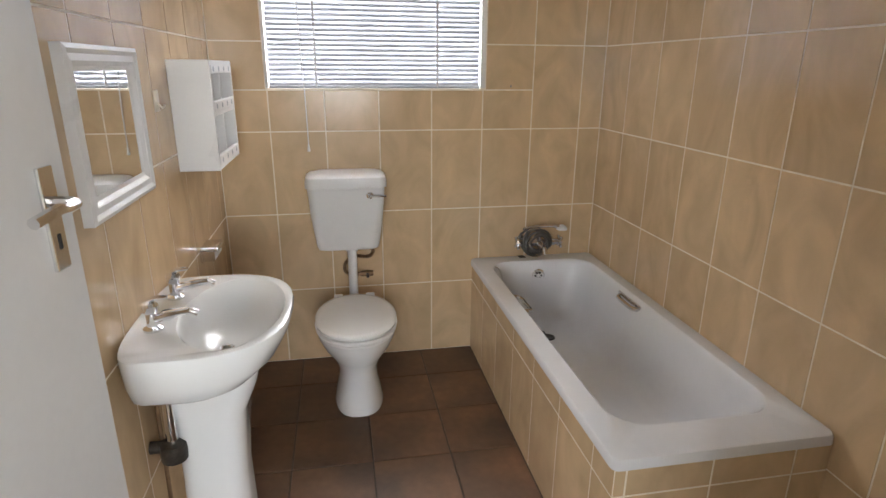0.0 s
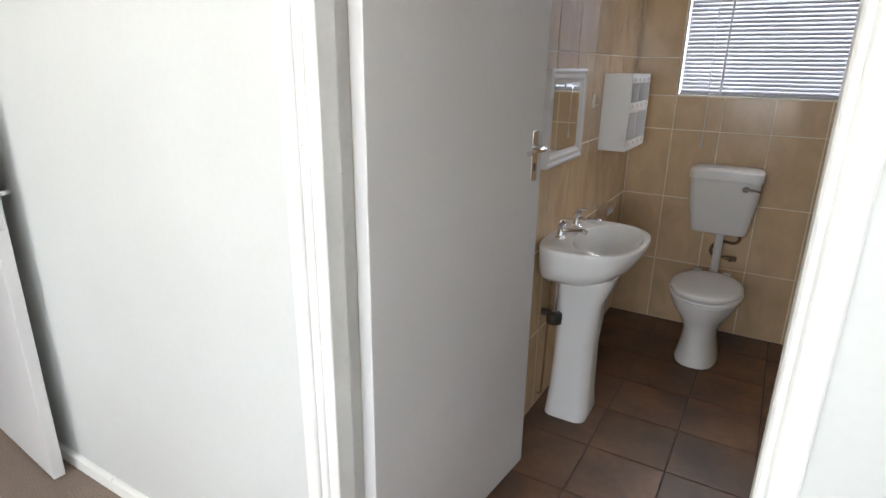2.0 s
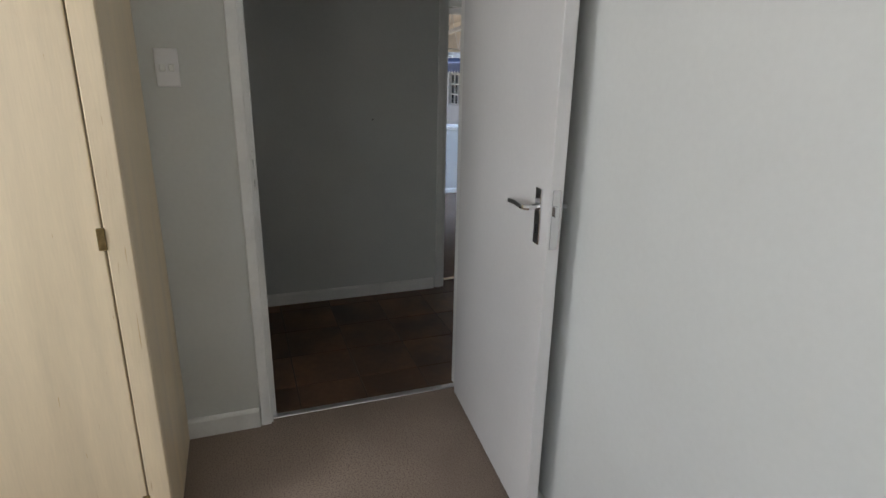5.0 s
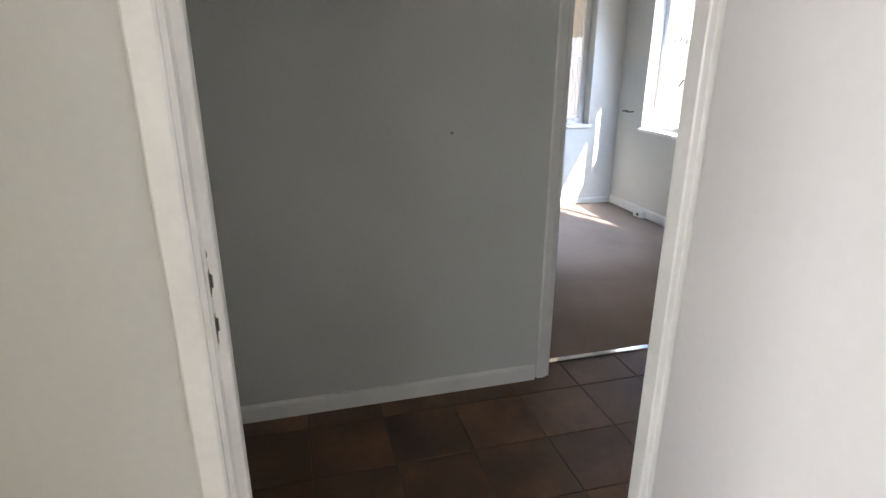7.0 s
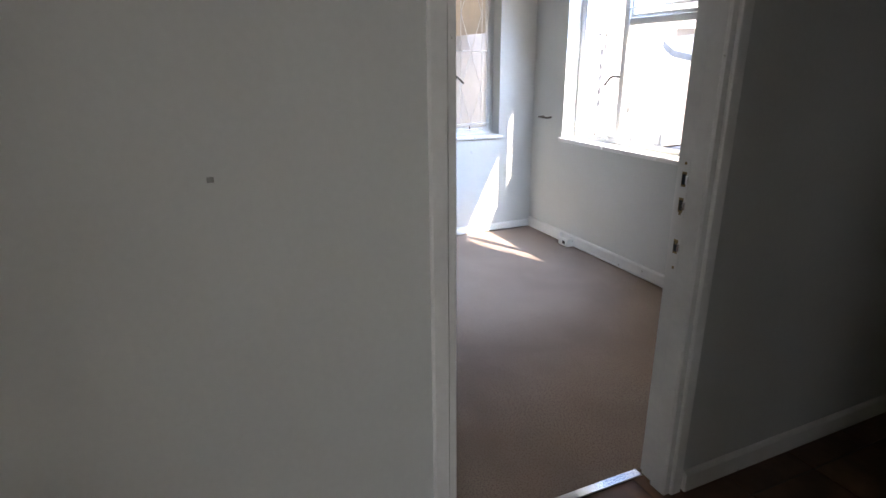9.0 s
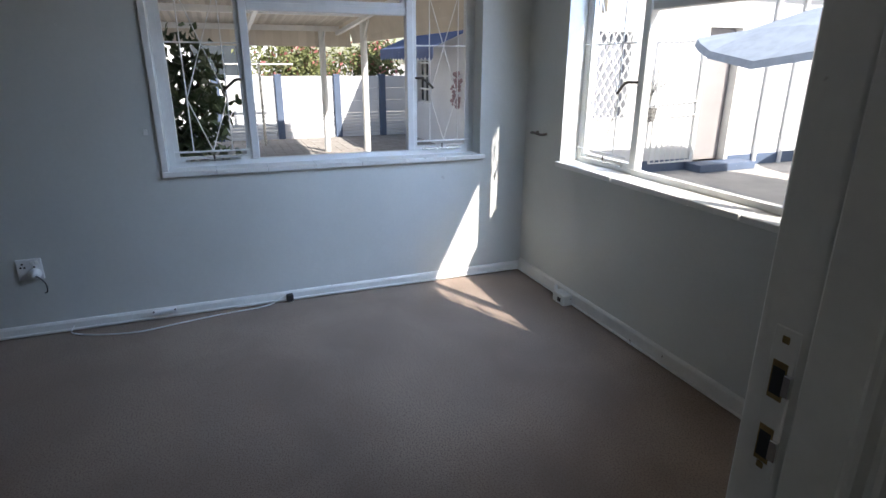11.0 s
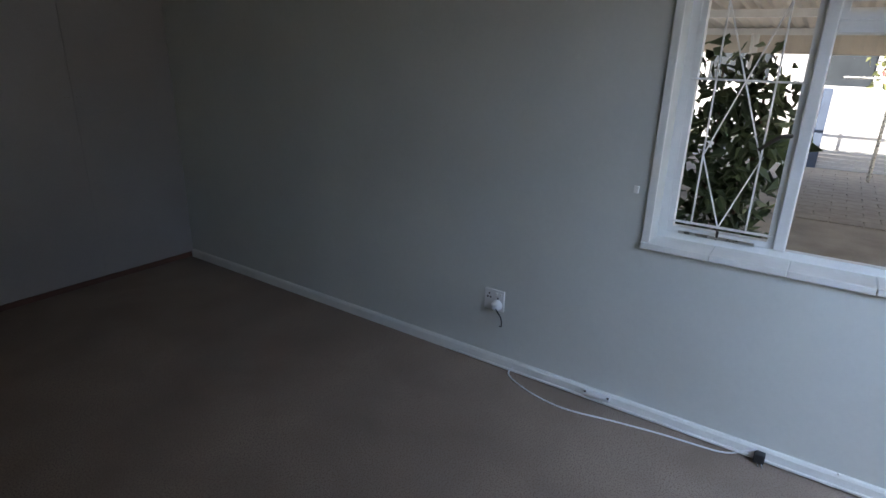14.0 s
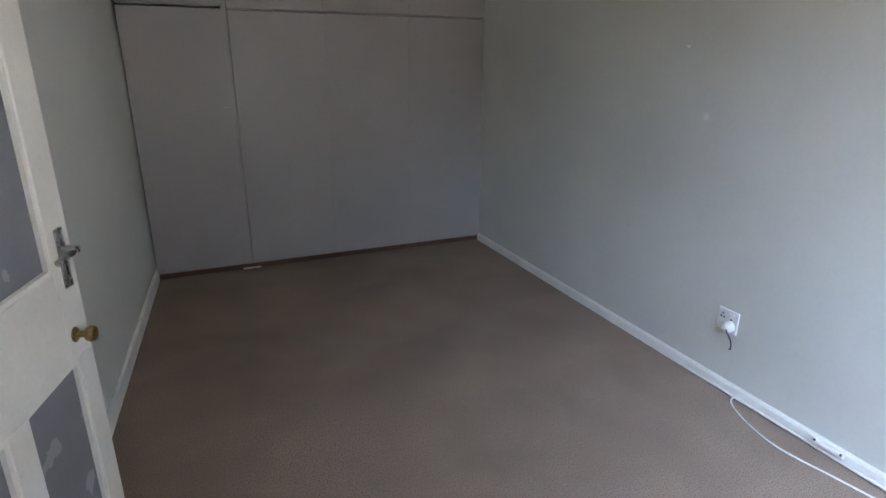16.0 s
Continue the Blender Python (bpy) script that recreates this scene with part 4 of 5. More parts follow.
part("plate", boxm(0.0, 0.009, -0.037, 0.037, -0.062, 0.062, 0.004, 2), M_PLAST, sw)
for s in (-0.014, 0.014):
    part("rocker", boxm(0.008, 0.014, s - 0.009, s + 0.009, -0.012, 0.012, 0.002), M_TRIM, sw)
# unseen bedroom windows behind the walk, added to let daylight in
wb = thing("window_bedroom_added", "white steel bedroom windows, unseen, added to let daylight in", "window", kind="structure")
bm = bmesh.new()
for x0, x1, z0, z1 in ((-0.9, -0.86, 0.85, 2.15), (1.76, 1.8, 0.85, 2.15), (-0.86, 1.76, 0.85, 0.89), (-0.86, 1.76, 2.11, 2.15), (0.43, 0.47, 0.89, 2.11), (-2.3, -2.26, 0.85, 2.15), (-1.44, -1.4, 0.85, 2.15), (-2.26, -1.44, 0.85, 0.89), (-2.26, -1.44, 2.11, 2.15)):
    box(bm, x0, x1, YS - 0.12, YS - 0.08, z0, z1)
part("window_frame", bm, M_WINSTEEL, wb)
for x0, x1 in ((-2.26, -1.44), (-0.86, 0.43), (0.47, 1.76)):
    pn = part("pane", boxm(x0, x1, YS - 0.102, YS - 0.098, 0.89, 2.11), M_GLASS, wb)
    pn.visible_shadow = False

# ---- passage ----
single("wall_hole_mark", boxm(XP - 0.001, XP + 0.0015, -2.772, -2.760, 1.148, 1.158, 0.0005), M_MARK, "small dark nail hole in the passage wall", "wall mark")

# ---- second room: cupboards ----
M_PLINTH = material("dark_red_brown_plinth", (0.10, 0.045, 0.03), 0.6, scale=10, vary=0.2)


def cupboard(x0, x1, doors, z0, z1, label):
    c = thing("built_in_cupboard", label, "cupboard", "built-in cupboards")
    part("carcass", boxm(x0 + 0.004, x1 - 0.004, YC - 0.58, YC - 0.024, z0, z1), M_CUP, c)
    w = (x1 - x0) / doors
    for k in range(doors):
        a = x0 + k * w
        d = part("door", boxm(a + 0.0005, a + w - 0.0005, YC - 0.022, YC, z0 + 0.008, z1 - 0.004, 0.001), M_CUP, c)
        if z0 < 1:
            kx = {0: a + w - 0.035, 1: a + 0.035, 2: a + w - 0.035}[k % 3] if doors == 3 else a + 0.035
            for s in (-0.016, 0.016):
                part("handle_screw", lathe(bmesh.new(), [(0.005, 0), (0.005, 0.004), (0.002, 0.006)], (kx + s * 0.7, YC, 1.185), "y", 8), M_CHROME, d)
    return c


cupboard(-5.474, -4.858, 1, 0.035, 1.815, "grey painted built-in cupboard with one flush door")
cupboard(-7.408, -5.504, 3, 0.035, 1.808, "grey painted built-in cupboard with three flush doors")
cupboard(-5.474, -4.858, 1, 1.825, 2.54, "grey painted upper cupboard under the ceiling")
cupboard(-7.408, -5.504, 3, 1.812, 2.54, "grey painted upper cupboard under the ceiling")
single("cupboard_cover_strip", boxm(-5.503, -5.475, YC - 0.030, YC - 0.018, 0.035, 2.54), M_CUP, "grey painted strip closing the joint between the cupboards", "cover strip", kind="structure")
single("cupboard_plinth", boxm(XW + 0.002, -4.865, YC - 0.05, YC - 0.012, 0.0, 0.034), M_PLINTH, "dark red-brown plinth under the cupboards", "plinth")
single("skirting_offcut", boxm(-5.56, -5.43, YC - 0.008, YC + 0.004, 0.001, 0.012, 0.003), M_TRIM, "loose white strip on the carpet by the cupboard", "strip")

# socket with plug
so = thing("wall_socket", "white double wall socket with a plug in it", "socket", at=(XW, -2.965, 0.352))
part("plate", boxm(0.0, 0.010, -0.054, 0.054, -0.054, 0.054, 0.004, 2), M_PLAST, so)
for yy, zz in ((-0.028, 0.030), (-0.036, 0.012), (-0.020, 0.012), (0.020, 0.012)):
    part("pin_hole", lathe(bmesh.new(), [(0.0048, 0.0), (0.0048, 0.0012)], (0.0098, yy, zz), "x", 10), M_RUBBER, so)
for yy in (0.012, 0.034):
    part("rocker", boxm(0.009, 0.013, yy - 0.008, yy + 0.008, 0.024, 0.042, 0.002), M_TRIM, so)
pl = part("plug", lathe(bmesh.new(), [(0.027, 0.0), (0.028, 0.012), (0.022, 0.028), (0.013, 0.036), (0.004, 0.038)], (0.010, 0.020, -0.022), "x", 16), M_PLAST, so, "white three-pin plug", True)
part("plug_cord", tube(bmesh.new(), curve_pts([(0.04, 0.022, -0.026), (0.055, 0.045, -0.035), (0.045, 0.062, -0.07), (0.03, 0.058, -0.115), (0.022, 0.045, -0.125)], 5), 0.0035, 6), M_RUBBER, pl, "cut-off black cord", True)

# loose lead on the floor, with its plug
ld = thing("extension_lead", "thin white lead lying along the skirting with a bare plug", "cable")
part("lead", tube(bmesh.new(), curve_pts([(XW + 0.022, -2.83, 0.03), (XW + 0.05, -2.84, 0.008), (XW + 0.09, -2.79, 0.006), (XW + 0.14, -2.66, 0.006), (XW + 0.16, -2.50, 0.006), (XW + 0.12, -2.30, 0.006), (XW + 0.085, -2.1, 0.006), (XW + 0.06, -1.88, 0.007), (XW + 0.035, -1.80, 0.03), (XW + 0.03, -1.76, 0.055)], 6), 0.004, 6), M_PLAST, ld, smooth=True)
pg = part("plug_body", boxm(XW + 0.02, XW + 0.055, -1.765, -1.725, 0.008, 0.05, 0.008, 2), M_RUBBER, ld, "small black plug")
for s in (-0.006, 0.008):
    part("pin", tube(bmesh.new(), [(XW + 0.045, -1.745 + s, 0.02), (XW + 0.068, -1.735 + s, 0.006)], 0.0025, 6), M_CHROME, pg)
ck = thing("cable_clip", "white plastic cable saddle fixed on the skirting", "cable clip", at=(XW + 0.018, -2.40, 0.045))
part("saddle", tube(bmesh.new(), [(0.010, -0.06, -0.004), (0.012, 0.0, 0.0), (0.010, 0.055, 0.0)], 0.014, 10), M_PLAST, ck, smooth=True)
for yy in (-0.055, 0.05):
    part("screw", lathe(bmesh.new(), [(0.005, 0), (0.005, 0.004), (0.002, 0.005)], (0.022, yy, 0.008), "x", 8), M_STEEL_D, ck)
# telephone-type outlet lying on the skirting of the sunny wall
to = thing("phone_outlet", "grubby white telephone outlet on the skirting", "phone outlet", at=(-6.80, YR - 0.03, 0.035))
part("outlet_box", boxm(-0.06, 0.06, -0.05, 0.012, -0.034, 0.03, 0.012, 2), M_TRIM, to)
part("jack", boxm(0.0, 0.03, -0.056, -0.048, -0.015, 0.01, 0.003), M_STEEL_D, to)
part("outlet_stub", tube(bmesh.new(), [(-0.05, -0.02, 0.01), (-0.09, -0.01, 0.02), (-0.11, 0.008, 0.03)], 0.010, 8), M_PLAST, to, smooth=True)
# curtain tie-back hooks
for x0, sgn in ((-7.26, 1),):
    tb = thing("curtain_hook", "dark metal curtain tie-back on the wall", "curtain hook", at=(x0, YR, 0.925))
    part("rose", lathe(bmesh.new(), [(0.014, 0), (0.014, -0.004), (0.006, -0.008)], (0, 0, 0), "y", 12), M_STEEL_D, tb)
    part("arm", tube(bmesh.new(), curve_pts([(0, -0.004, 0), (0.01, -0.05, 0.004), (0.07, -0.07, 0.012), (0.15, -0.07, 0.008), (0.19, -0.055, 0.016)], 5), 0.0075, 8), M_STEEL_D, tb, smooth=True)
for y, z in ((-3.434, 1.575), (-2.657, 1.484)):
    nl = single("wall_nail", lathe(bmesh.new(), [(0.007, 0), (0.007, 0.003), (0.0025, 0.004), (0.0025, 0.016)], (XW, y, z), "x", 8), M_WALL, "small painted-over nail standing out of the wall", "nail", "nails in the wall")
wm = single("wall_hook", boxm(XW - 0.001, XW + 0.010, -2.372, -2.352, 0.98, 1.01, 0.004, 2), M_TRIM, "small white hook fixed on the wall by the window", "hook")


# ---- steel windows ----
def steel_window(name, mp, a0, a1, m0, m1, z0, z1, zt, label):
    """mp(a, d, z): along the wall, depth behind the room's face, height."""
    w = thing(name, label, "window", kind="structure")

    def bx(a, b, d0, d1, za, zb, bm=None, bev=0.0):
        bm = bm or bmesh.new()
        p, q = mp(a, d0, za), mp(b, d1, zb)
        return box(bm, min(p[0], q[0]), max(p[0], q[0]), min(p[1], q[1]), max(p[1], q[1]), za, zb, bev)

    D0, D1 = 0.115, 0.150
    bm = bmesh.new()
    bx(a0, a0 + 0.032, D0, D1, z0, z1, bm); bx(a1 - 0.032, a1, D0, D1, z0, z1, bm)
    bx(a0 + 0.032, a1 - 0.032, D0, D1, z0, z0 + 0.03, bm); bx(a0 + 0.032, a1 - 0.032, D0, D1, z1 - 0.03, z1, bm)
    part("window_frame", bm, M_WINSTEEL, w)
    for m in (m0, m1):
        part("mullion", bx(m - 0.021, m + 0.021, D0 - 0.012, D1, z0 + 0.03, z1 - 0.03, None, 0.004), M_WINSTEEL, w)
    part("transom", bx(m0 + 0.021, m1 - 0.021, D0 - 0.008, D1, zt - 0.022, zt + 0.022, None, 0.004), M_WINSTEEL, w)
    lights = [(a0 + 0.032, m0 - 0.021, z0 + 0.03, z1 - 0.03), (m1 + 0.021, a1 - 0.032, z0 + 0.03, z1 - 0.03), (m0 + 0.021, m1 - 0.021, z0 + 0.03, zt - 0.022), (m0 + 0.021, m1 - 0.021, zt + 0.022, z1 - 0.03)]
    for k, (a, b, za, zb) in enumerate(lights):
        pn = part("pane", bx(a, b, D0 + 0.018, D0 + 0.021, za, zb), M_GLASS, w)
        pn.visible_shadow = False
        if k != 2:
            bm = bmesh.new()
            f = 0.022
            bx(a, a + f, D0 + 0.004, D1 + 0.008, za, zb, bm); bx(b - f, b, D0 + 0.004, D1 + 0.008, za, zb, bm)
            bx(a + f, b - f, D0 + 0.004, D1 + 0.008, za, za + f, bm); bx(a + f, b - f, D0 + 0.004, D1 + 0.008, zb - f, zb, bm)
            cs = part("casement", bm, M_WINSTEEL, w)
            if k < 2:
                ha = (b - 0.02) if k == 0 else (a + 0.02)
                s = -1 if k == 0 else 1
                hz = za + 0.42
                P = lambda da, d, z: mp(ha + da, d, z)
                part("handle", tube(bmesh.new(), curve_pts([P(0, D0 + 0.006, hz), P(0, D0 - 0.03, hz), P(s * 0.03, D0 - 0.045, hz - 0.004), P(s * 0.09, D0 - 0.04, hz - 0.055)], 4), 0.007, 8), M_STEEL_D, cs, "dark steel casement handle", True)
                part("peg_stay", tube(bmesh.new(), [mp(a + 0.05, D0 - 0.012, za + 0.006), mp(b - 0.06, D0 - 0.012, za + 0.006)], 0.006, 6), M_STEEL_W, cs)
                part("stay_pin", tube(bmesh.new(), [mp((a + b) / 2, D0 - 0.012, za), mp((a + b) / 2, D0 - 0.012, za + 0.035)], 0.005, 6), M_STEEL_D, cs)
            # burglar lattice
            lt = part("burglar_bars", tube(bmesh.new(), [mp(a + 0.005, D0 - 0.03, za + 0.055), mp(b - 0.005, D0 - 0.03, za + 0.055)], 0.005, 6), M_WINSTEEL, w, "white diamond burglar bars")
            part("bar", tube(bmesh.new(), [mp(a + 0.005, D0 - 0.03, zb - 0.04), mp(b - 0.005, D0 - 0.03, zb - 0.04)], 0.005, 6), M_WINSTEEL, lt)
            n, rise = (1, 0.27) if k < 2 else (5, 0.36)
            stepa = (b - a) * 0.5 if k < 2 else (b - a) / n
            if k < 2:
                zm = za + 0.60
                part("bar", tube(bmesh.new(), [mp(a + 0.005, D0 - 0.03, zm), mp(b - 0.005, D0 - 0.03, zm)], 0.004, 6), M_WINSTEEL, lt)
                for q in (0.25, 0.75):
                    aq = a + q * (b - a)
                    part("bar", tube(bmesh.new(), [mp(aq, D0 - 0.034, za + 0.055), mp(aq, D0 - 0.034, zb - 0.04)], 0.0035, 6), M_WINSTEEL, lt)
            for i in range(n):
                ac = (a + b) / 2 if k < 2 else a + (i + 0.5) * stepa
                for s in (-1, 1):
                    pts, z, side = [], za + 0.055, 0
                    while z < zb - 0.04:
                        pts.append(mp(ac + s * (stepa * 0.5 if side % 2 else 0.0), D0 - 0.03 + 0.003 * s, z))
                        z += rise
                        side += 1
                    zl = zb - 0.04
                    fr = (zl - (z - rise)) / rise
                    o0, o1 = (stepa * 0.5 if (side - 1) % 2 else 0.0), (stepa * 0.5 if side % 2 else 0.0)
                    pts.append(mp(ac + s * (o0 + (o1 - o0) * fr), D0 - 0.03 + 0.003 * s, zl))
                    part("bar", tube(bmesh.new(), pts, 0.0032, 5), M_WINSTEEL, lt)
    return w


steel_window("window_1", lambda a, d, z: (XW - d, a, z), -2.285, -0.535, -1.846, -0.945, 0.79, 2.12, 1.60, "white steel window with diamond burglar bars over a covered patio")
steel_window("window_2", lambda a, d, z: (a, YR + d, z), -6.998, -5.25, -6.51, -5.645, 0.79, 2.12, 1.58, "white steel window with diamond burglar bars over a sunny yard")
# sills: one tile after another, slightly uneven
for nm, n in (("window_sill_1", 7), ("window_sill_2", 7)):
    sl = thing(nm, "white painted tiled window sill", "window sill", kind="structure")
    for k in range(n):
        e = 0.003 * math.sin(k * 2.1)
        if nm.endswith("1"):
            a, b = -2.315 + k * 1.81 / n, -2.315 + (k + 1) * 1.81 / n - 0.002
            part("sill_tile", boxm(XW - 0.117, XW + 0.022 + e, a, b, 0.765 + e * 0.5, 0.792 + e * 0.5, 0.003), M_TRIM, sl)
        else:
            a, b = -7.02 + k * 1.80 / n, -7.02 + (k + 1) * 1.80 / n - 0.002
            part("sill_tile", boxm(a, b, YR - 0.022 - e, YR + 0.117, 0.765 + e * 0.5, 0.792 + e * 0.5, 0.003), M_TRIM, sl)
# painted trim down the window's side
single("window_trim", boxm(XW - 0.001, XW + 0.012, -2.315, -2.283, 0.793, 2.14, 0.003), M_TRIM, "white painted strip beside the window", "trim", kind="structure")

# ---- outdoors ----
G = -0.30
M_PAVE = material("pavers_grey_brown", (0.33, 0.305, 0.275), 0.9, scale=3, vary=0.18, fine=60, bump=0.4, bump_scale=30)
M_PAVER = material("paver_brick_grey", (0.335, 0.31, 0.28), 0.9, scale=9, vary=0.15, fine=60, bump=0.3, per_piece=0.06)
M_CONC = material("sunny_concrete", (0.50, 0.475, 0.44), 0.9, scale=2, vary=0.12, fine=50, bump=0.3, bump_scale=30)
M_PLASTER = material("plaster_white", (0.76, 0.77, 0.78), 0.8, scale=1.5, vary=0.06, fine=30, bump=0.15)
M_PRECAST = material("precast_panel_white", (0.74, 0.76, 0.79), 0.8, scale=2, vary=0.06, bump=0.15)
M_BLUE = material("blue_grey_paint", (0.10, 0.14, 0.22), 0.6, scale=4, vary=0.1)
M_AWN = material("blue_canvas", (0.07, 0.10, 0.20), 0.8, scale=8, vary=0.12, bump=0.2)
M_SHADECLOTH = material("shade_cloth_pale_blue", (0.36, 0.43, 0.53), 0.85, scale=10, vary=0.1, bump=0.2)
M_SHEET = material("translucent_roof_sheet", (0.66, 0.61, 0.53), 0.55, scale=2, vary=0.10)
M_LEAF = material("leaf_green", (0.07, 0.10, 0.042), 0.4, scale=3, vary=0.3, per_piece=0.0)
M_LEAF2 = material("hedge_leaf", (0.17, 0.19, 0.07), 0.6, scale=2, vary=0.35)
M_FLOWER = material("red_flower", (0.46, 0.16, 0.15), 0.6, scale=3, vary=0.2)
M_BARK = material("bark_brown", (0.14, 0.10, 0.07), 0.9, scale=20, vary=0.3, bump=0.5)
M_DARKWIN = material("dark_window_glass", (0.05, 0.06, 0.07), 0.1, scale=3, vary=0.1)
# Even pale grey panes, lighter than the dark window glass.
M_PALEWIN = material("pale_window_grey", (0.34, 0.36, 0.40), 0.2, scale=3, vary=0.12)
M_ROOFT = material("roof_tile_grey", (0.22, 0.20, 0.19), 0.8, scale=5, vary=0.2)

ground = single("ground", boxm(-400, 400, -400, 400, G - 0.3, G), M_CONC, "pale concrete yard running to the horizon", "ground", kind="structure")
# Unseen overhang, set so its shadow edges the sun patch in the room.
single("eave", boxm(-7.9, 2.4, 0.17, 0.45, 2.71, 2.80), M_TRIM, "unseen white roof overhang that cuts the sunlight", "eave", kind="structure")
# Added blocker, out of view, that keeps direct sun off the bathroom blind.
single("bathroom_sun_blocker", boxm(-0.9, 2.6, 0.45, 1.0, 2.71, 2.80), M_TRIM, "unseen white roof overhang that cuts the sunlight", "eave", kind="structure")
single("roof", boxm(-7.9, 2.4, -7.1, 0.45, 2.80, 2.90), M_ROOFT, "grey roof of the house", "roof", kind="structure")

# patio roof: sloping corrugated sheets on posts, with a deep scalloped edge
pr = thing("patio_roof", "pale corrugated patio roof with a deep edge on white posts", "patio roof")
PX0, PX1, PYA, PYB = -15.2, XW - 0.2, -7.5, 0.42


def roof_z(x):
    return 1.95 + (x - PX0) * (2.45 - 1.95) / (PX1 - PX0)


bm = bmesh.new()
n = 232
rows = []
for x in (PX0, PX1):
    rows.append([(x, PYA + (PYB - 0.2 - PYA) * i / n, roof_z(x) + 0.012 * math.sin(i * math.pi / 2)) for i in range(n + 1)])
loft(bm, rows, False, False, False)
rs = part("roof_sheet", bm, M_SHEET, pr)
md = rs.modifiers.new("thick", "SOLIDIFY")
md.thickness = 0.006
for x in (-15.1, -13.2, -11.3, -9.4):
    part("rafter", boxm(x - 0.03, x + 0.03, PYA, PYB - 0.22, roof_z(x) - 0.11, roof_z(x) - 0.02), M_WINSTEEL, pr)
for y in (PYB - 0.25, -1.4, -4.2):
    bm = bmesh.new()
    loft(bm, [[(x, y - 0.03, roof_z(x) - 0.17), (x, y + 0.03, roof_z(x) - 0.17), (x, y + 0.03, roof_z(x) - 0.11), (x, y - 0.03, roof_z(x) - 0.11)] for x in (PX0 + 0.05, PX1)])
    part("beam", bm, M_WINSTEEL, pr)
# scalloped fascia: upright corrugated strips along two edges
bm = bmesh.new()
m = 110
loft(bm, [[(PX0 + 0.012 * math.sin(i * 1.57), PYA + (PYB - PYA) * i / m, z) for i in range(m + 1)] for z in (roof_z(PX0) - 0.36, roof_z(PX0) + 0.02)], False, False, False)
fe = part("fascia", bm, M_SHEET, pr, "scalloped pale roof edge")
fe.modifiers.new("thick", "SOLIDIFY").thickness = 0.006
bm = bmesh.new()
rows, m = [], 400
for j in range(7):
    a = radians(15 * j)
    row = []
    for i in range(m + 1):
        x = PX0 + (PX1 - PX0) * i / m
        drop, o = roof_z(x) + 0.02 - 1.65, 0.011 * math.sin(i * math.pi / 2)
        row.append((x, PYB - 0.22 + (0.27 + o) * math.sin(a), 1.65 + (drop + o) * math.cos(a)))
    rows.append(row)
loft(bm, rows, False, False, False)
fe = part("fascia", bm, M_SHEET, pr, "scalloped pale roof edge")
fe.modifiers.new("thick", "SOLIDIFY").thickness = 0.006
POSTS = ((-15.05, -0.13), (-13.6, 0.28), (-15.05, -3.0), (-11.2, -6.5), (-15.05, -6.5))
for x, y in POSTS:
    p = part("post", lathe(bmesh.new(), [(0.055, G), (0.055, roof_z(x) - 0.1)], (x, y, 0), "z", 14), M_WINSTEEL, pr, "white round post", True)
    part("post_foot", boxm(x - 0.09, x + 0.09, y - 0.09, y + 0.09, G, G + 0.012, 0.003), M_WINSTEEL, p)
    part("brace", tube(bmesh.new(), [(x, y, roof_z(x) - 0.42), (x + 0.35, y, roof_z(x) - 0.12)], 0.02, 8), M_WINSTEEL, p)

# precast boundary wall
WALLX = -17.3
bw = thing("boundary_wall", "white precast panel wall with blue-grey posts", "boundary wall", kind="structure")
WALL_POSTS = [-0.73 + 1.26 * k for k in range(-6, 2)] + [1.57]
for y0, y1 in zip(WALL_POSTS, WALL_POSTS[1:] + [2.21]):
    part("wall_post", boxm(WALLX - 0.07, WALLX + 0.09, y0 - 0.07, y0 + 0.07, G, 1.07, 0.006), M_BLUE, bw, "blue-grey concrete post")
    for k in range(5):
        z0 = G + k * 0.267
        if k < 2:
            bm = bmesh.new()
            for q in range(4):
                box(bm, WALLX - 0.03, WALLX + 0.02, y0 + 0.07, y1 - 0.07, z0 + q * 0.0667, z0 + q * 0.0667 + 0.058, 0.006)
            part("panel", bm, M_PRECAST, bw, "ribbed precast panel")
        else:
            part("panel", boxm(WALLX - 0.03, WALLX + 0.02, y0 + 0.07, y1 - 0.07, z0 + 0.003, z0 + 0.264, 0.006), M_PRECAST, bw)
# washing line pole
wl = thing("washing_line", "thin grey washing line pole with a cross arm", "washing line", at=(-16.2, -1.17, G))
part("pole", lathe(bmesh.new(), [(0.03, 0), (0.025, 1.62)], (0, 0, 0), "z", 10), M_STEEL_W, wl, smooth=True)
part("arm", tube(bmesh.new(), [(0, -0.65, 1.58), (0, 0.65, 1.58)], 0.018, 8), M_STEEL_W, wl)
for yy in (-0.6, -0.2, 0.2, 0.6):
    part("line", tube(bmesh.new(), [(0, yy, 1.59), (-0.55, yy, 1.56), (-1.0, yy, 1.60)], 0.004, 4), M_PLAST, wl)

# outbuilding
OX0, OX1, OY0, OY1, OH = -17.2, -11.25, 2.15, 12.0, 2.45
ob_ = thing("outbuilding", "white plastered outbuilding with a blue base line", "outbuilding")
DOOR = (4.98, 5.75)
holes_e = [(DOOR[0], DOOR[1], G, 1.85), (3.0, 3.62, 0.55, 1.75), (7.6, 8.3, 0.9, 1.7)]
part("wall", slab_with_holes(bmesh.new(), "x", OX1 - 0.2, OX1, OY0, OY1, G, OH, holes_e), M_PLASTER, ob_)
holes_s = [(-16.45, -15.6, 0.5, 1.35)]
part("wall", slab_with_holes(bmesh.new(), "y", OY0 - 0.002, OY0 + 0.2, OX0, OX1 - 0.2, G, OH, holes_s), M_PLASTER, ob_)
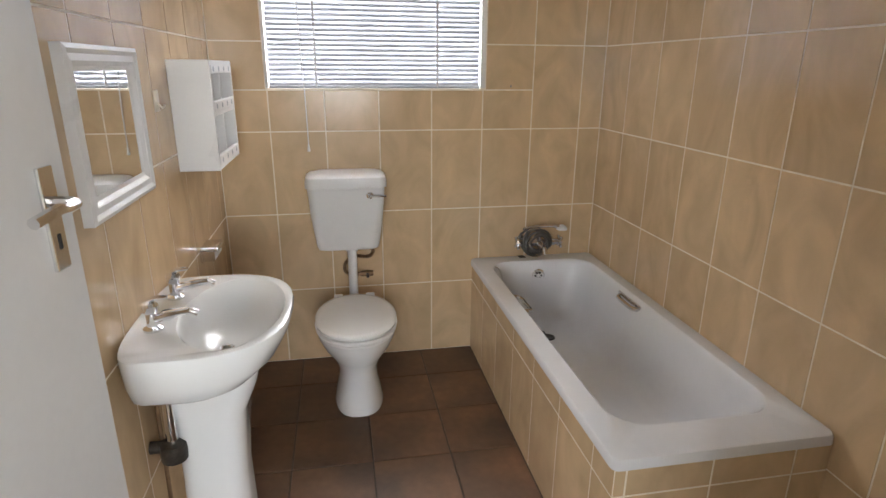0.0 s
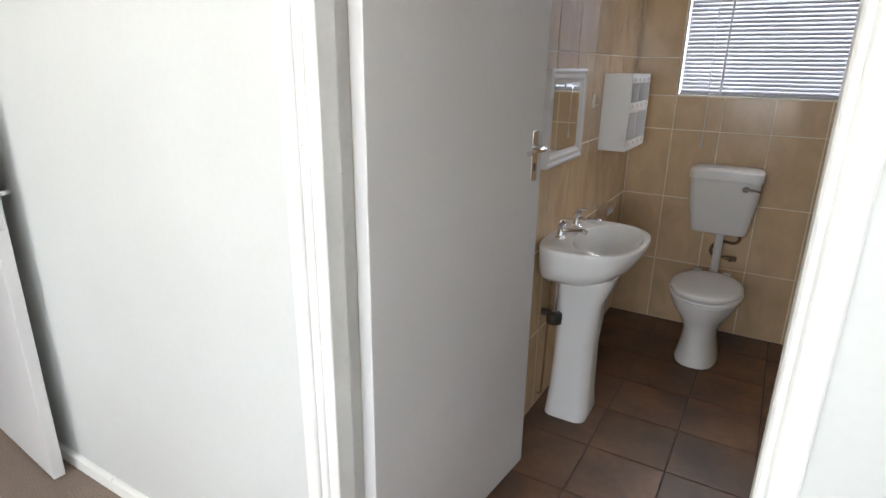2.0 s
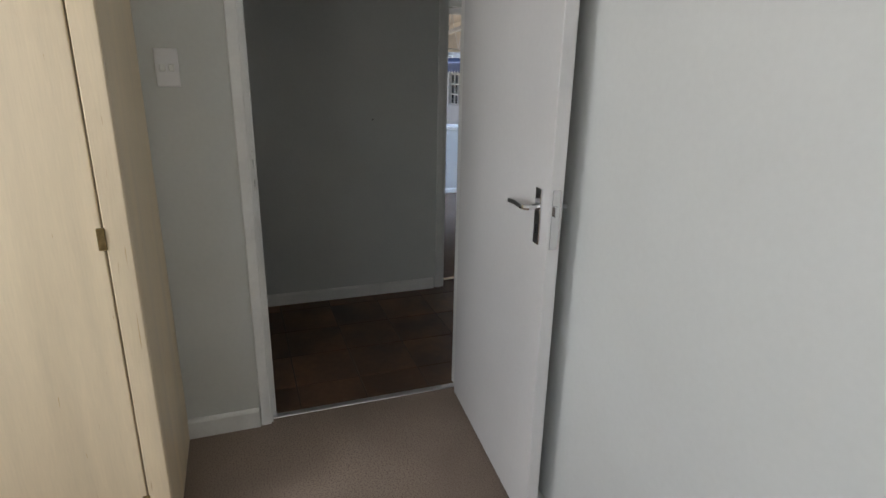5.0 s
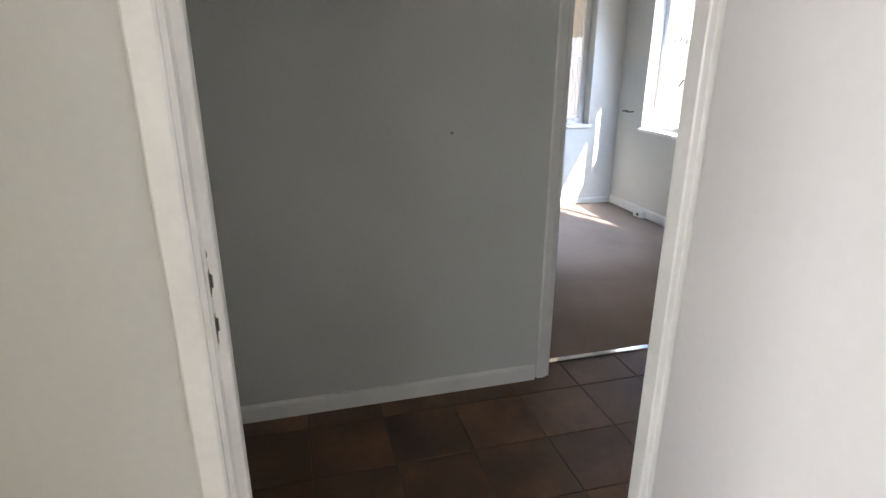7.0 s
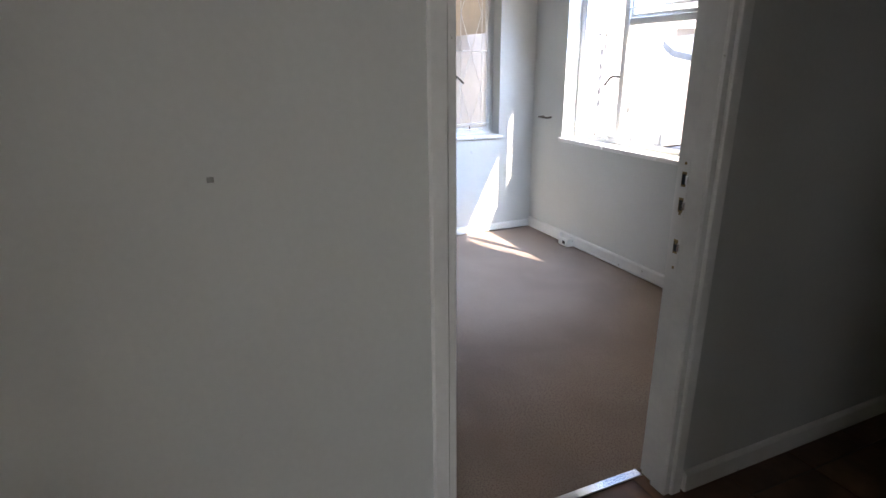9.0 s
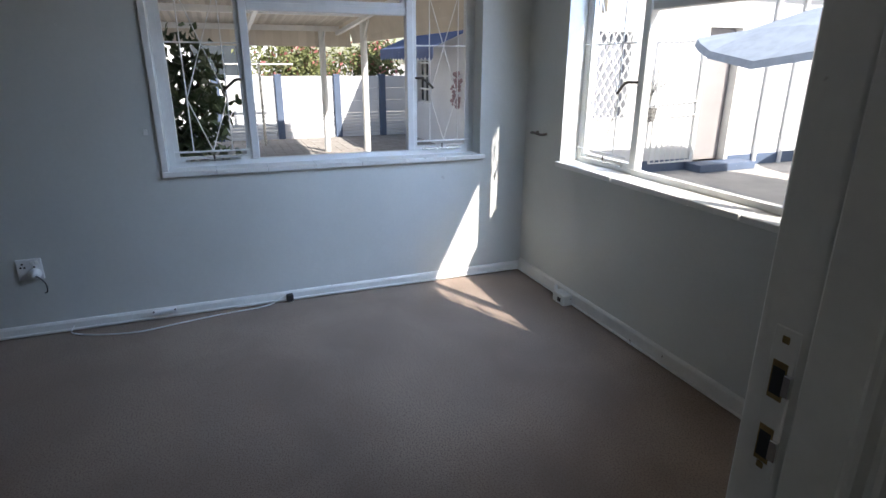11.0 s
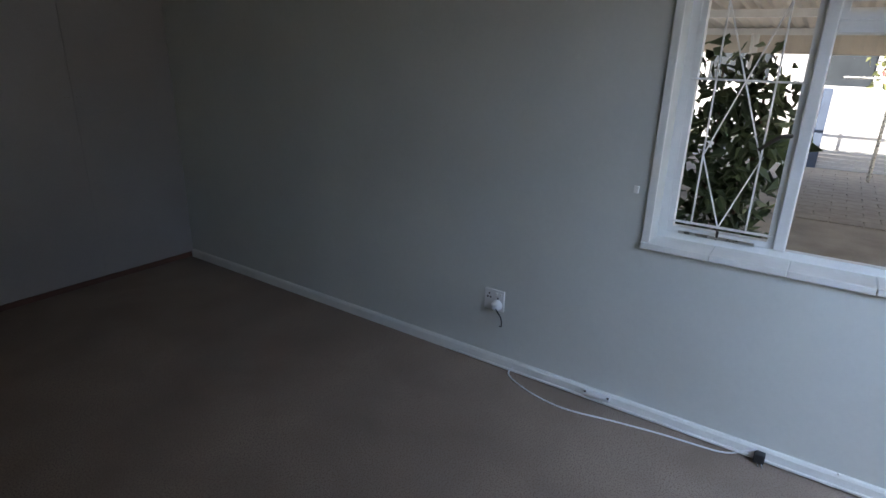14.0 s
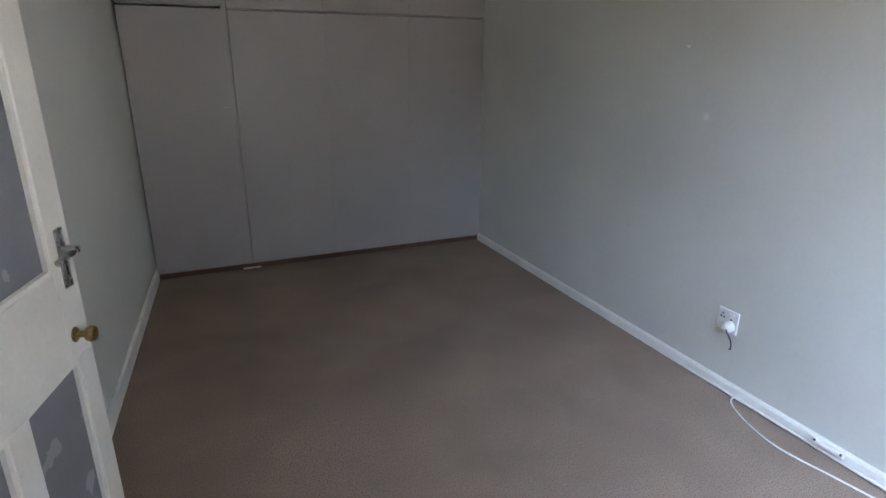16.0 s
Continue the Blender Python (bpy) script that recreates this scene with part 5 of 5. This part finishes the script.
part("wall", boxm(OX0, OX0 + 0.2, OY0 + 0.2, OY1, G, OH), M_PLASTER, ob_)
part("wall", boxm(OX0 + 0.2, OX1 - 0.2, OY1 - 0.2, OY1, G, OH), M_PLASTER, ob_)
part("roof", boxm(OX0 - 0.2, OX1 + 0.25, OY0 - 0.2, OY1 + 0.2, OH, OH + 0.12, 0.01), M_ROOFT, ob_)
part("base_line", boxm(OX1, OX1 + 0.012, OY0, DOOR[0] - 0.05, G, G + 0.18), M_BLUE, ob_, "blue painted base")
part("base_line", boxm(OX1, OX1 + 0.012, DOOR[1] + 0.05, OY1, G, G + 0.18), M_BLUE, ob_, "blue painted base")
part("step", boxm(OX1, OX1 + 0.35, DOOR[0] - 0.1, DOOR[1] + 0.3, G, G + 0.12, 0.01), M_BLUE, ob_, "blue painted step")
# Grey sheet closing the open doorway; its colour stands for the shaded interior.
part("door", boxm(OX1 - 0.16, OX1 - 0.13, DOOR[0] + 0.06, DOOR[1] - 0.06, G + 0.12, 1.85, 0.003), M_CUP, ob_, "grey sheet in place of the open doorway's shaded interior")
fr = part("door_frame", boxm(OX1 - 0.12, OX1 + 0.02, DOOR[0], DOOR[0] + 0.06, G + 0.12, 1.85, 0.004), M_TRIM, ob_)
part("door_frame", boxm(OX1 - 0.12, OX1 + 0.02, DOOR[1] - 0.06, DOOR[1], G + 0.12, 1.85, 0.004), M_TRIM, ob_)
for (y0, y1, z0, z1) in holes_e[1:]:
    w = part("window", boxm(OX1 - 0.14, OX1 - 0.12, y0, y1, z0, z1), M_PALEWIN, ob_, "grey window behind white lattice bars")
    for k in range(5):
        yy = y0 + (y1 - y0) * (k + 0.5) / 5
        for s in (-1, 1):
            part("bar", tube(bmesh.new(), [(OX1 + 0.01, yy + s * 0.06 * (1 if j % 2 else -1), z0 + (z1 - z0) * j / 6) for j in range(7)], 0.012, 5), M_WINSTEEL, w)
    part("bar", tube(bmesh.new(), [(OX1 + 0.01, y0, z0), (OX1 + 0.01, y1, z0), (OX1 + 0.01, y1, z1), (OX1 + 0.01, y0, z1), (OX1 + 0.01, y0, z0)], 0.015, 5), M_WINSTEEL, w)
for (x0, x1, z0, z1) in holes_s:
    w = part("window" if z0 > 0 else "door", boxm(x0, x1, OY0 + 0.10, OY0 + 0.13, z0, z1), M_DARKWIN if z0 > 0 else M_TRIM, ob_)
    for k in range(1, 3):
        part("glazing_bar", boxm(x0 + (x1 - x0) * k / 3 - 0.02, x0 + (x1 - x0) * k / 3 + 0.02, OY0 + 0.06, OY0 + 0.10, z0, z1), M_TRIM, w)
    for k in range(4):
        zz = max(z0, 0.2) + (z1 - max(z0, 0.2)) * k / 3.2
        part("glazing_bar", boxm(x0, x1, OY0 + 0.065, OY0 + 0.095, zz, zz + 0.035), M_TRIM, w)
# blue awning over its door
aw = thing("awning", "faded blue canvas awning on the outbuilding", "awning")
bm = bmesh.new()
loft(bm, [[(x, OY0 - 0.005, 1.90), (x, OY0 - 0.75, 1.58), (x, OY0 - 0.75, 1.56), (x, OY0 - 0.005, 1.88)] for x in (-16.7, -13.45)])
part("canvas", bm, M_AWN, aw)
bm = bmesh.new()
for k in range(17):
    x0 = -16.7 + k * 0.191
    loft(bm, [[(x0, y, 1.565), (x0 + 0.191, y, 1.565), (x0 + 0.185, y, 1.41), (x0 + 0.096, y, 1.36), (x0 + 0.006, y, 1.41)] for y in (OY0 - 0.752, OY0 - 0.744)])
part("valance", bm, M_AWN, aw, "scalloped blue valance")
# security gate folded open
gt = thing("security_gate", "white steel security gate standing open against the wall", "gate", at=(OX1 + 0.03, DOOR[0] - 0.02, G + 0.12))
part("gate_frame", tube(bmesh.new(), [(0, 0, 0.03), (0.04, -0.85, 0.03), (0.04, -0.85, 1.85), (0, 0, 1.85), (0, 0, 0.03)], 0.02, 6), M_WINSTEEL, gt)
for k in range(1, 8):
    part("upright", tube(bmesh.new(), [(0.005 * k, -0.106 * k, 0.04), (0.005 * k, -0.106 * k, 1.84)], 0.009, 6), M_WINSTEEL, gt)
for z in (0.75, 0.95):
    part("cross_bar", tube(bmesh.new(), [(0, 0, z), (0.04, -0.85, z)], 0.012, 6), M_WINSTEEL, gt)
# wall ornaments, a hose and pipes on the sunny wall
orn = thing("wall_ornament", "wire plant ornament on the white wall", "ornament", at=(OX1 + 0.02, 4.02, 0.95))
for k in range(9):
    a = radians(-70 + 17.5 * k)
    part("stem", tube(bmesh.new(), curve_pts([(0, 0, -0.25), (0.01, 0.10 * math.sin(a), 0.0), (0.012, 0.34 * math.sin(a), 0.30 * math.cos(a))], 4), 0.008, 5), M_STEEL_W, orn)
part("pot", lathe(bmesh.new(), [(0.07, -0.46), (0.10, -0.26), (0.11, -0.25)], (0.06, 0, 0), "z", 12), M_STEEL_W, orn)
for y in (6.35, 6.95):
    single("drain_pipe", tube(bmesh.new(), [(OX1 + 0.04, y, G), (OX1 + 0.04, y, OH)], 0.035, 10), M_PLASTER, "white drain pipe on the outbuilding wall", "pipe", "drain pipes")
# hanging flower basket by the patio
hb = thing("hanging_flowers", "dried pinkish flower bunch hanging on the white wall", "wall flowers", at=(-14.08, OY0 - 0.055, 0.86))
M_DRY = material("dried_flower_pink_grey", (0.35, 0.25, 0.26), 0.9, scale=30, vary=0.4)
bm = bmesh.new()
rng = random.Random(5)
for k in range(60):
    zc = rng.uniform(-0.32, 0.28)
    w = 0.12 if zc > 0 else 0.07
    bmesh.ops.create_icosphere(bm, subdivisions=1, radius=rng.uniform(0.02, 0.045), matrix=Matrix.Translation((rng.gauss(0, w * 0.6), rng.gauss(0, 0.03), zc)))
part("flower_bunch", bm, M_DRY, hb)
part("wall_hook", tube(bmesh.new(), [(0, 0.056, 0.32), (0, 0.0, 0.31), (0, -0.01, 0.2)], 0.008, 5), M_STEEL_D, hb)

# shade-cloth carport over the yard
cp = thing("shade_canopy", "pale blue shade-cloth canopy on a steel frame over the yard", "shade canopy")
for (cx, cy, rx, ry) in ((-8.2, 4.5, 1.7, 2.0), (-8.0, 8.9, 1.7, 2.0)):
    bm = bmesh.new()
    rings = []
    for t, z in ((1.0, 1.28), (0.99, 1.35), (0.75, 1.66), (0.45, 1.86), (0.15, 1.94)):
        ring = []
        for i in range(32):
            a = 2 * math.pi * i / 32
            c, q = math.cos(a), math.sin(a)
            c, q = math.copysign(abs(c) ** 0.6, c), math.copysign(abs(q) ** 0.6, q)
            dip = abs(math.sin(2 * a))
            ring.append((cx + rx * t * c * (1 - 0.1 * dip), cy + ry * t * q * (1 - 0.1 * dip), z + (0.25 * dip if t > 0.9 else 0)))
        rings.append(ring)
    loft(bm, rings, False, True)
    cl = part("shade_cloth", bm, M_SHADECLOTH, cp)
    cl.modifiers.new("thick", "SOLIDIFY").thickness = 0.008
    part("canopy_post", tube(bmesh.new(), [(cx + rx * 0.9, cy, G), (cx + rx * 0.9, cy, 1.50), (cx, cy, 1.80)], 0.04, 8), M_STEEL_W, cp)
    for s in (-1, 1):
        part("canopy_rib", tube(bmesh.new(), [(cx, cy, 1.82), (cx - rx * 0.66, cy + s * ry * 0.66, 1.56)], 0.02, 6), M_STEEL_W, cp)

# creeper beside the patio window
rng = random.Random(11)
tree = thing("potted_ficus", "leafy dark green shrub beside the patio window", "shrub", at=(-8.9, -2.42, G))
trunk_ctrl = [[(0, 0, 0), (0.03, 0.02, 0.6), (-0.02, 0.08, 1.2), (0.0, 0.05, 1.75)], [(0.03, 0.05, 0), (0.06, 0.22, 0.7), (0.02, 0.30, 1.3), (0, 0.28, 1.7)], [(-0.02, -0.03, 0), (0.0, -0.2, 0.8), (0.02, -0.25, 1.5)], [(0, 0.06, 0), (0.05, 0.16, 0.5), (0.0, 0.2, 1.2)]]
tips = []
for c in trunk_ctrl:
    pts = curve_pts(c, 5)
    part("stem", tube(bmesh.new(), pts, [0.018 * (1 - 0.7 * i / len(pts)) for i in range(len(pts))], 6), M_BARK, tree, smooth=True)
    tips += pts[3:]


def leaf_clump(bm, centres, count, size, spread, rng, z_scale=1.0):
    for _ in range(count):
        c = rng.choice(centres)
        p = Vector(c) + Vector((rng.gauss(0, spread), rng.gauss(0, spread), rng.gauss(0, spread) * z_scale))
        d = Vector((rng.uniform(-1, 1), rng.uniform(-1, 1), rng.uniform(-1.3, 0.2))).normalized()
        s = d.orthogonal().normalized()
        s.rotate(Matrix.Rotation(rng.uniform(0, 6.28), 3, d))
        up = d.cross(s) * 0.12
        L = size * rng.uniform(0.7, 1.3)
        v = [bm.verts.new(p + q) for q in (d * 0, d * L * 0.35 + s * L * 0.26 + up * L, d * L, d * L * 0.35 - s * L * 0.26 + up * L, d * L * 0.4 - up * L * 0.2)]
        bm.faces.new((v[0], v[1], v[4]))
        bm.faces.new((v[1], v[2], v[4]))
        bm.faces.new((v[0], v[4], v[3]))
        bm.faces.new((v[4], v[2], v[3]))


bm = bmesh.new()
leaf_clump(bm, tips, 1750, 0.10, 0.105, rng)
crown = part("crown", bm, M_LEAF, tree, "drooping dark green leaves")
tagged(crown, kind="stuff")

# hedge with red blossom and a neighbouring house behind the boundary wall
hedge = thing("hedge", "green hedge with red blossom behind the boundary wall", "hedge", at=(0, 0, G))
part("stem", tube(bmesh.new(), [(-19.6, 0.9, 0), (-19.6, 1.0, 1.2), (-19.5, 1.2, 1.9)], [0.07, 0.05, 0.03], 8), M_BARK, hedge)
cen = [(-19.2 + rng.uniform(-0.4, 0.6), rng.uniform(-1.2, 2.3), 1.25 + rng.uniform(0, 0.8)) for _ in range(60)]
bm = bmesh.new()
leaf_clump(bm, cen, 3500, 0.13, 0.16, rng)
tagged(part("foliage", bm, M_LEAF2, hedge), kind="stuff")
bm = bmesh.new()
leaf_clump(bm, cen[::2], 480, 0.12, 0.18, rng)
tagged(part("blossom", bm, M_FLOWER, hedge, "red blossom"), kind="stuff")
nh = thing("neighbour_house", "pale house with a grey roof behind the boundary wall", "house", at=(0, 0, G))
part("wall", slab_with_holes(bmesh.new(), "x", -24.2, -24.0, -9.0, 0.0, 0, 3.0, [(-5.2, -3.6, 1.2, 2.2), (-2.6, -1.2, 1.2, 2.2)]), M_PLASTER, nh)
part("roof", loft(bmesh.new(), [[(-23.6, y, 3.0), (-26.5, y, 4.6), (-29.4, y, 3.0)] for y in (-9.4, 0.4)]), M_ROOFT, nh)
for a, b in ((-5.2, -3.6), (-2.6, -1.2)):
    part("window", boxm(-24.12, -24.10, a, b, 1.2, 2.2), M_DARKWIN, nh)

# ---- tiles and paving, piece by piece ----
W_BACK, W_SIDE, W_BSIDE = (bpy.data.objects[n] for n in ("wall_bathroom_back", "wall_bathroom_side", "wall_bathroom_bath_side"))
tile_face(W_BACK, "y", 0.0, -1, XL, XR, 0.0, 2.352, 0.0, 0.0, [(-0.755, 0.262, 1.362, 2.2)])
tile_face(W_SIDE, "x", XL, 1, YD + 0.14, 0.0, 0.0, 2.352, -0.10)
tile_face(W_BSIDE, "x", XR, -1, YD + 0.14, 0.0, 0.0, 2.352, 0.0)
tile_face(casing, "x", BX0 + 0.010, -1, BY0 + 0.010, 0.0, 0.0, BZ - 0.033, 0.0)
tile_face(casing, "y", BY0 + 0.010, -1, BX0 + 0.010, XR, 0.0, BZ - 0.033, 0.0)

ft = {}


def floor_tiles(parent, x0, x1, y0, y1, lx, ly, step):
    def cuts(lo, hi, line):
        c = [lo]
        k = math.ceil((lo - line) / step)
        while line + k * step < hi:
            if line + k * step > lo + 0.01:
                c.append(line + k * step)
            k += 1
        return c + [hi]

    for a, b in zip(cx := cuts(x0, x1, lx), cx[1:]):
        for c, d in zip(cy := cuts(y0, y1, ly), cy[1:]):
            key = (round(b - a, 3), round(d - c, 3))
            if min(key) < 0.012:
                continue
            if key not in ft:
                g = 0.0028
                bm = boxm(-key[0] / 2 + g, key[0] / 2 - g, -key[1] / 2 + g, key[1] / 2 - g, -0.008, 0.0, 0.0018)
                bmesh.ops.recalc_face_normals(bm, faces=bm.faces[:])
                me = bpy.data.meshes.new("floor_tile")
                bm.to_mesh(me)
                bm.free()
                me.materials.append(M_FTILE)
                ft[key] = me
            t = new("floor_tile", ft[key])
            t.parent = parent
            t.location = ((a + b) / 2, (c + d) / 2, 0)


floor_tiles(floor_bath, XL, BX0 + 0.01, YD + 0.005, 0.0, -0.37, -0.875, 0.308)
floor_tiles(floor_bath, BX0 + 0.01, XR, YD + 0.005, BY0 + 0.01, -0.37, -0.875, 0.308)
floor_tiles(floor_pass, XP2 + 0.004, XB - 0.035, -4.9, -0.2, -4.37, -2.18, 0.303)

# brick pavers of the patio
pv = single("patio_paving", boxm(-17.2, -7.7, -7.5, 2.1, G - 0.05, G + 0.002), M_PAVE, "grey-brown brick paving on the patio", "paving", kind="structure")
me = None
for i in range(17):
    for j in range(17):
        if me is None:
            bm = boxm(-0.115, 0.115, -0.168, 0.168, 0.0, 0.016, 0.004)
            o = part("paver", bm, M_PAVER, pv)
            me = o.data
        else:
            o = new("paver", me)
            o.parent = pv
        o.location = (-17.0 + i * 0.24, -3.5 + j * 0.345 + (0.17 if i % 2 else 0), G + 0.002)
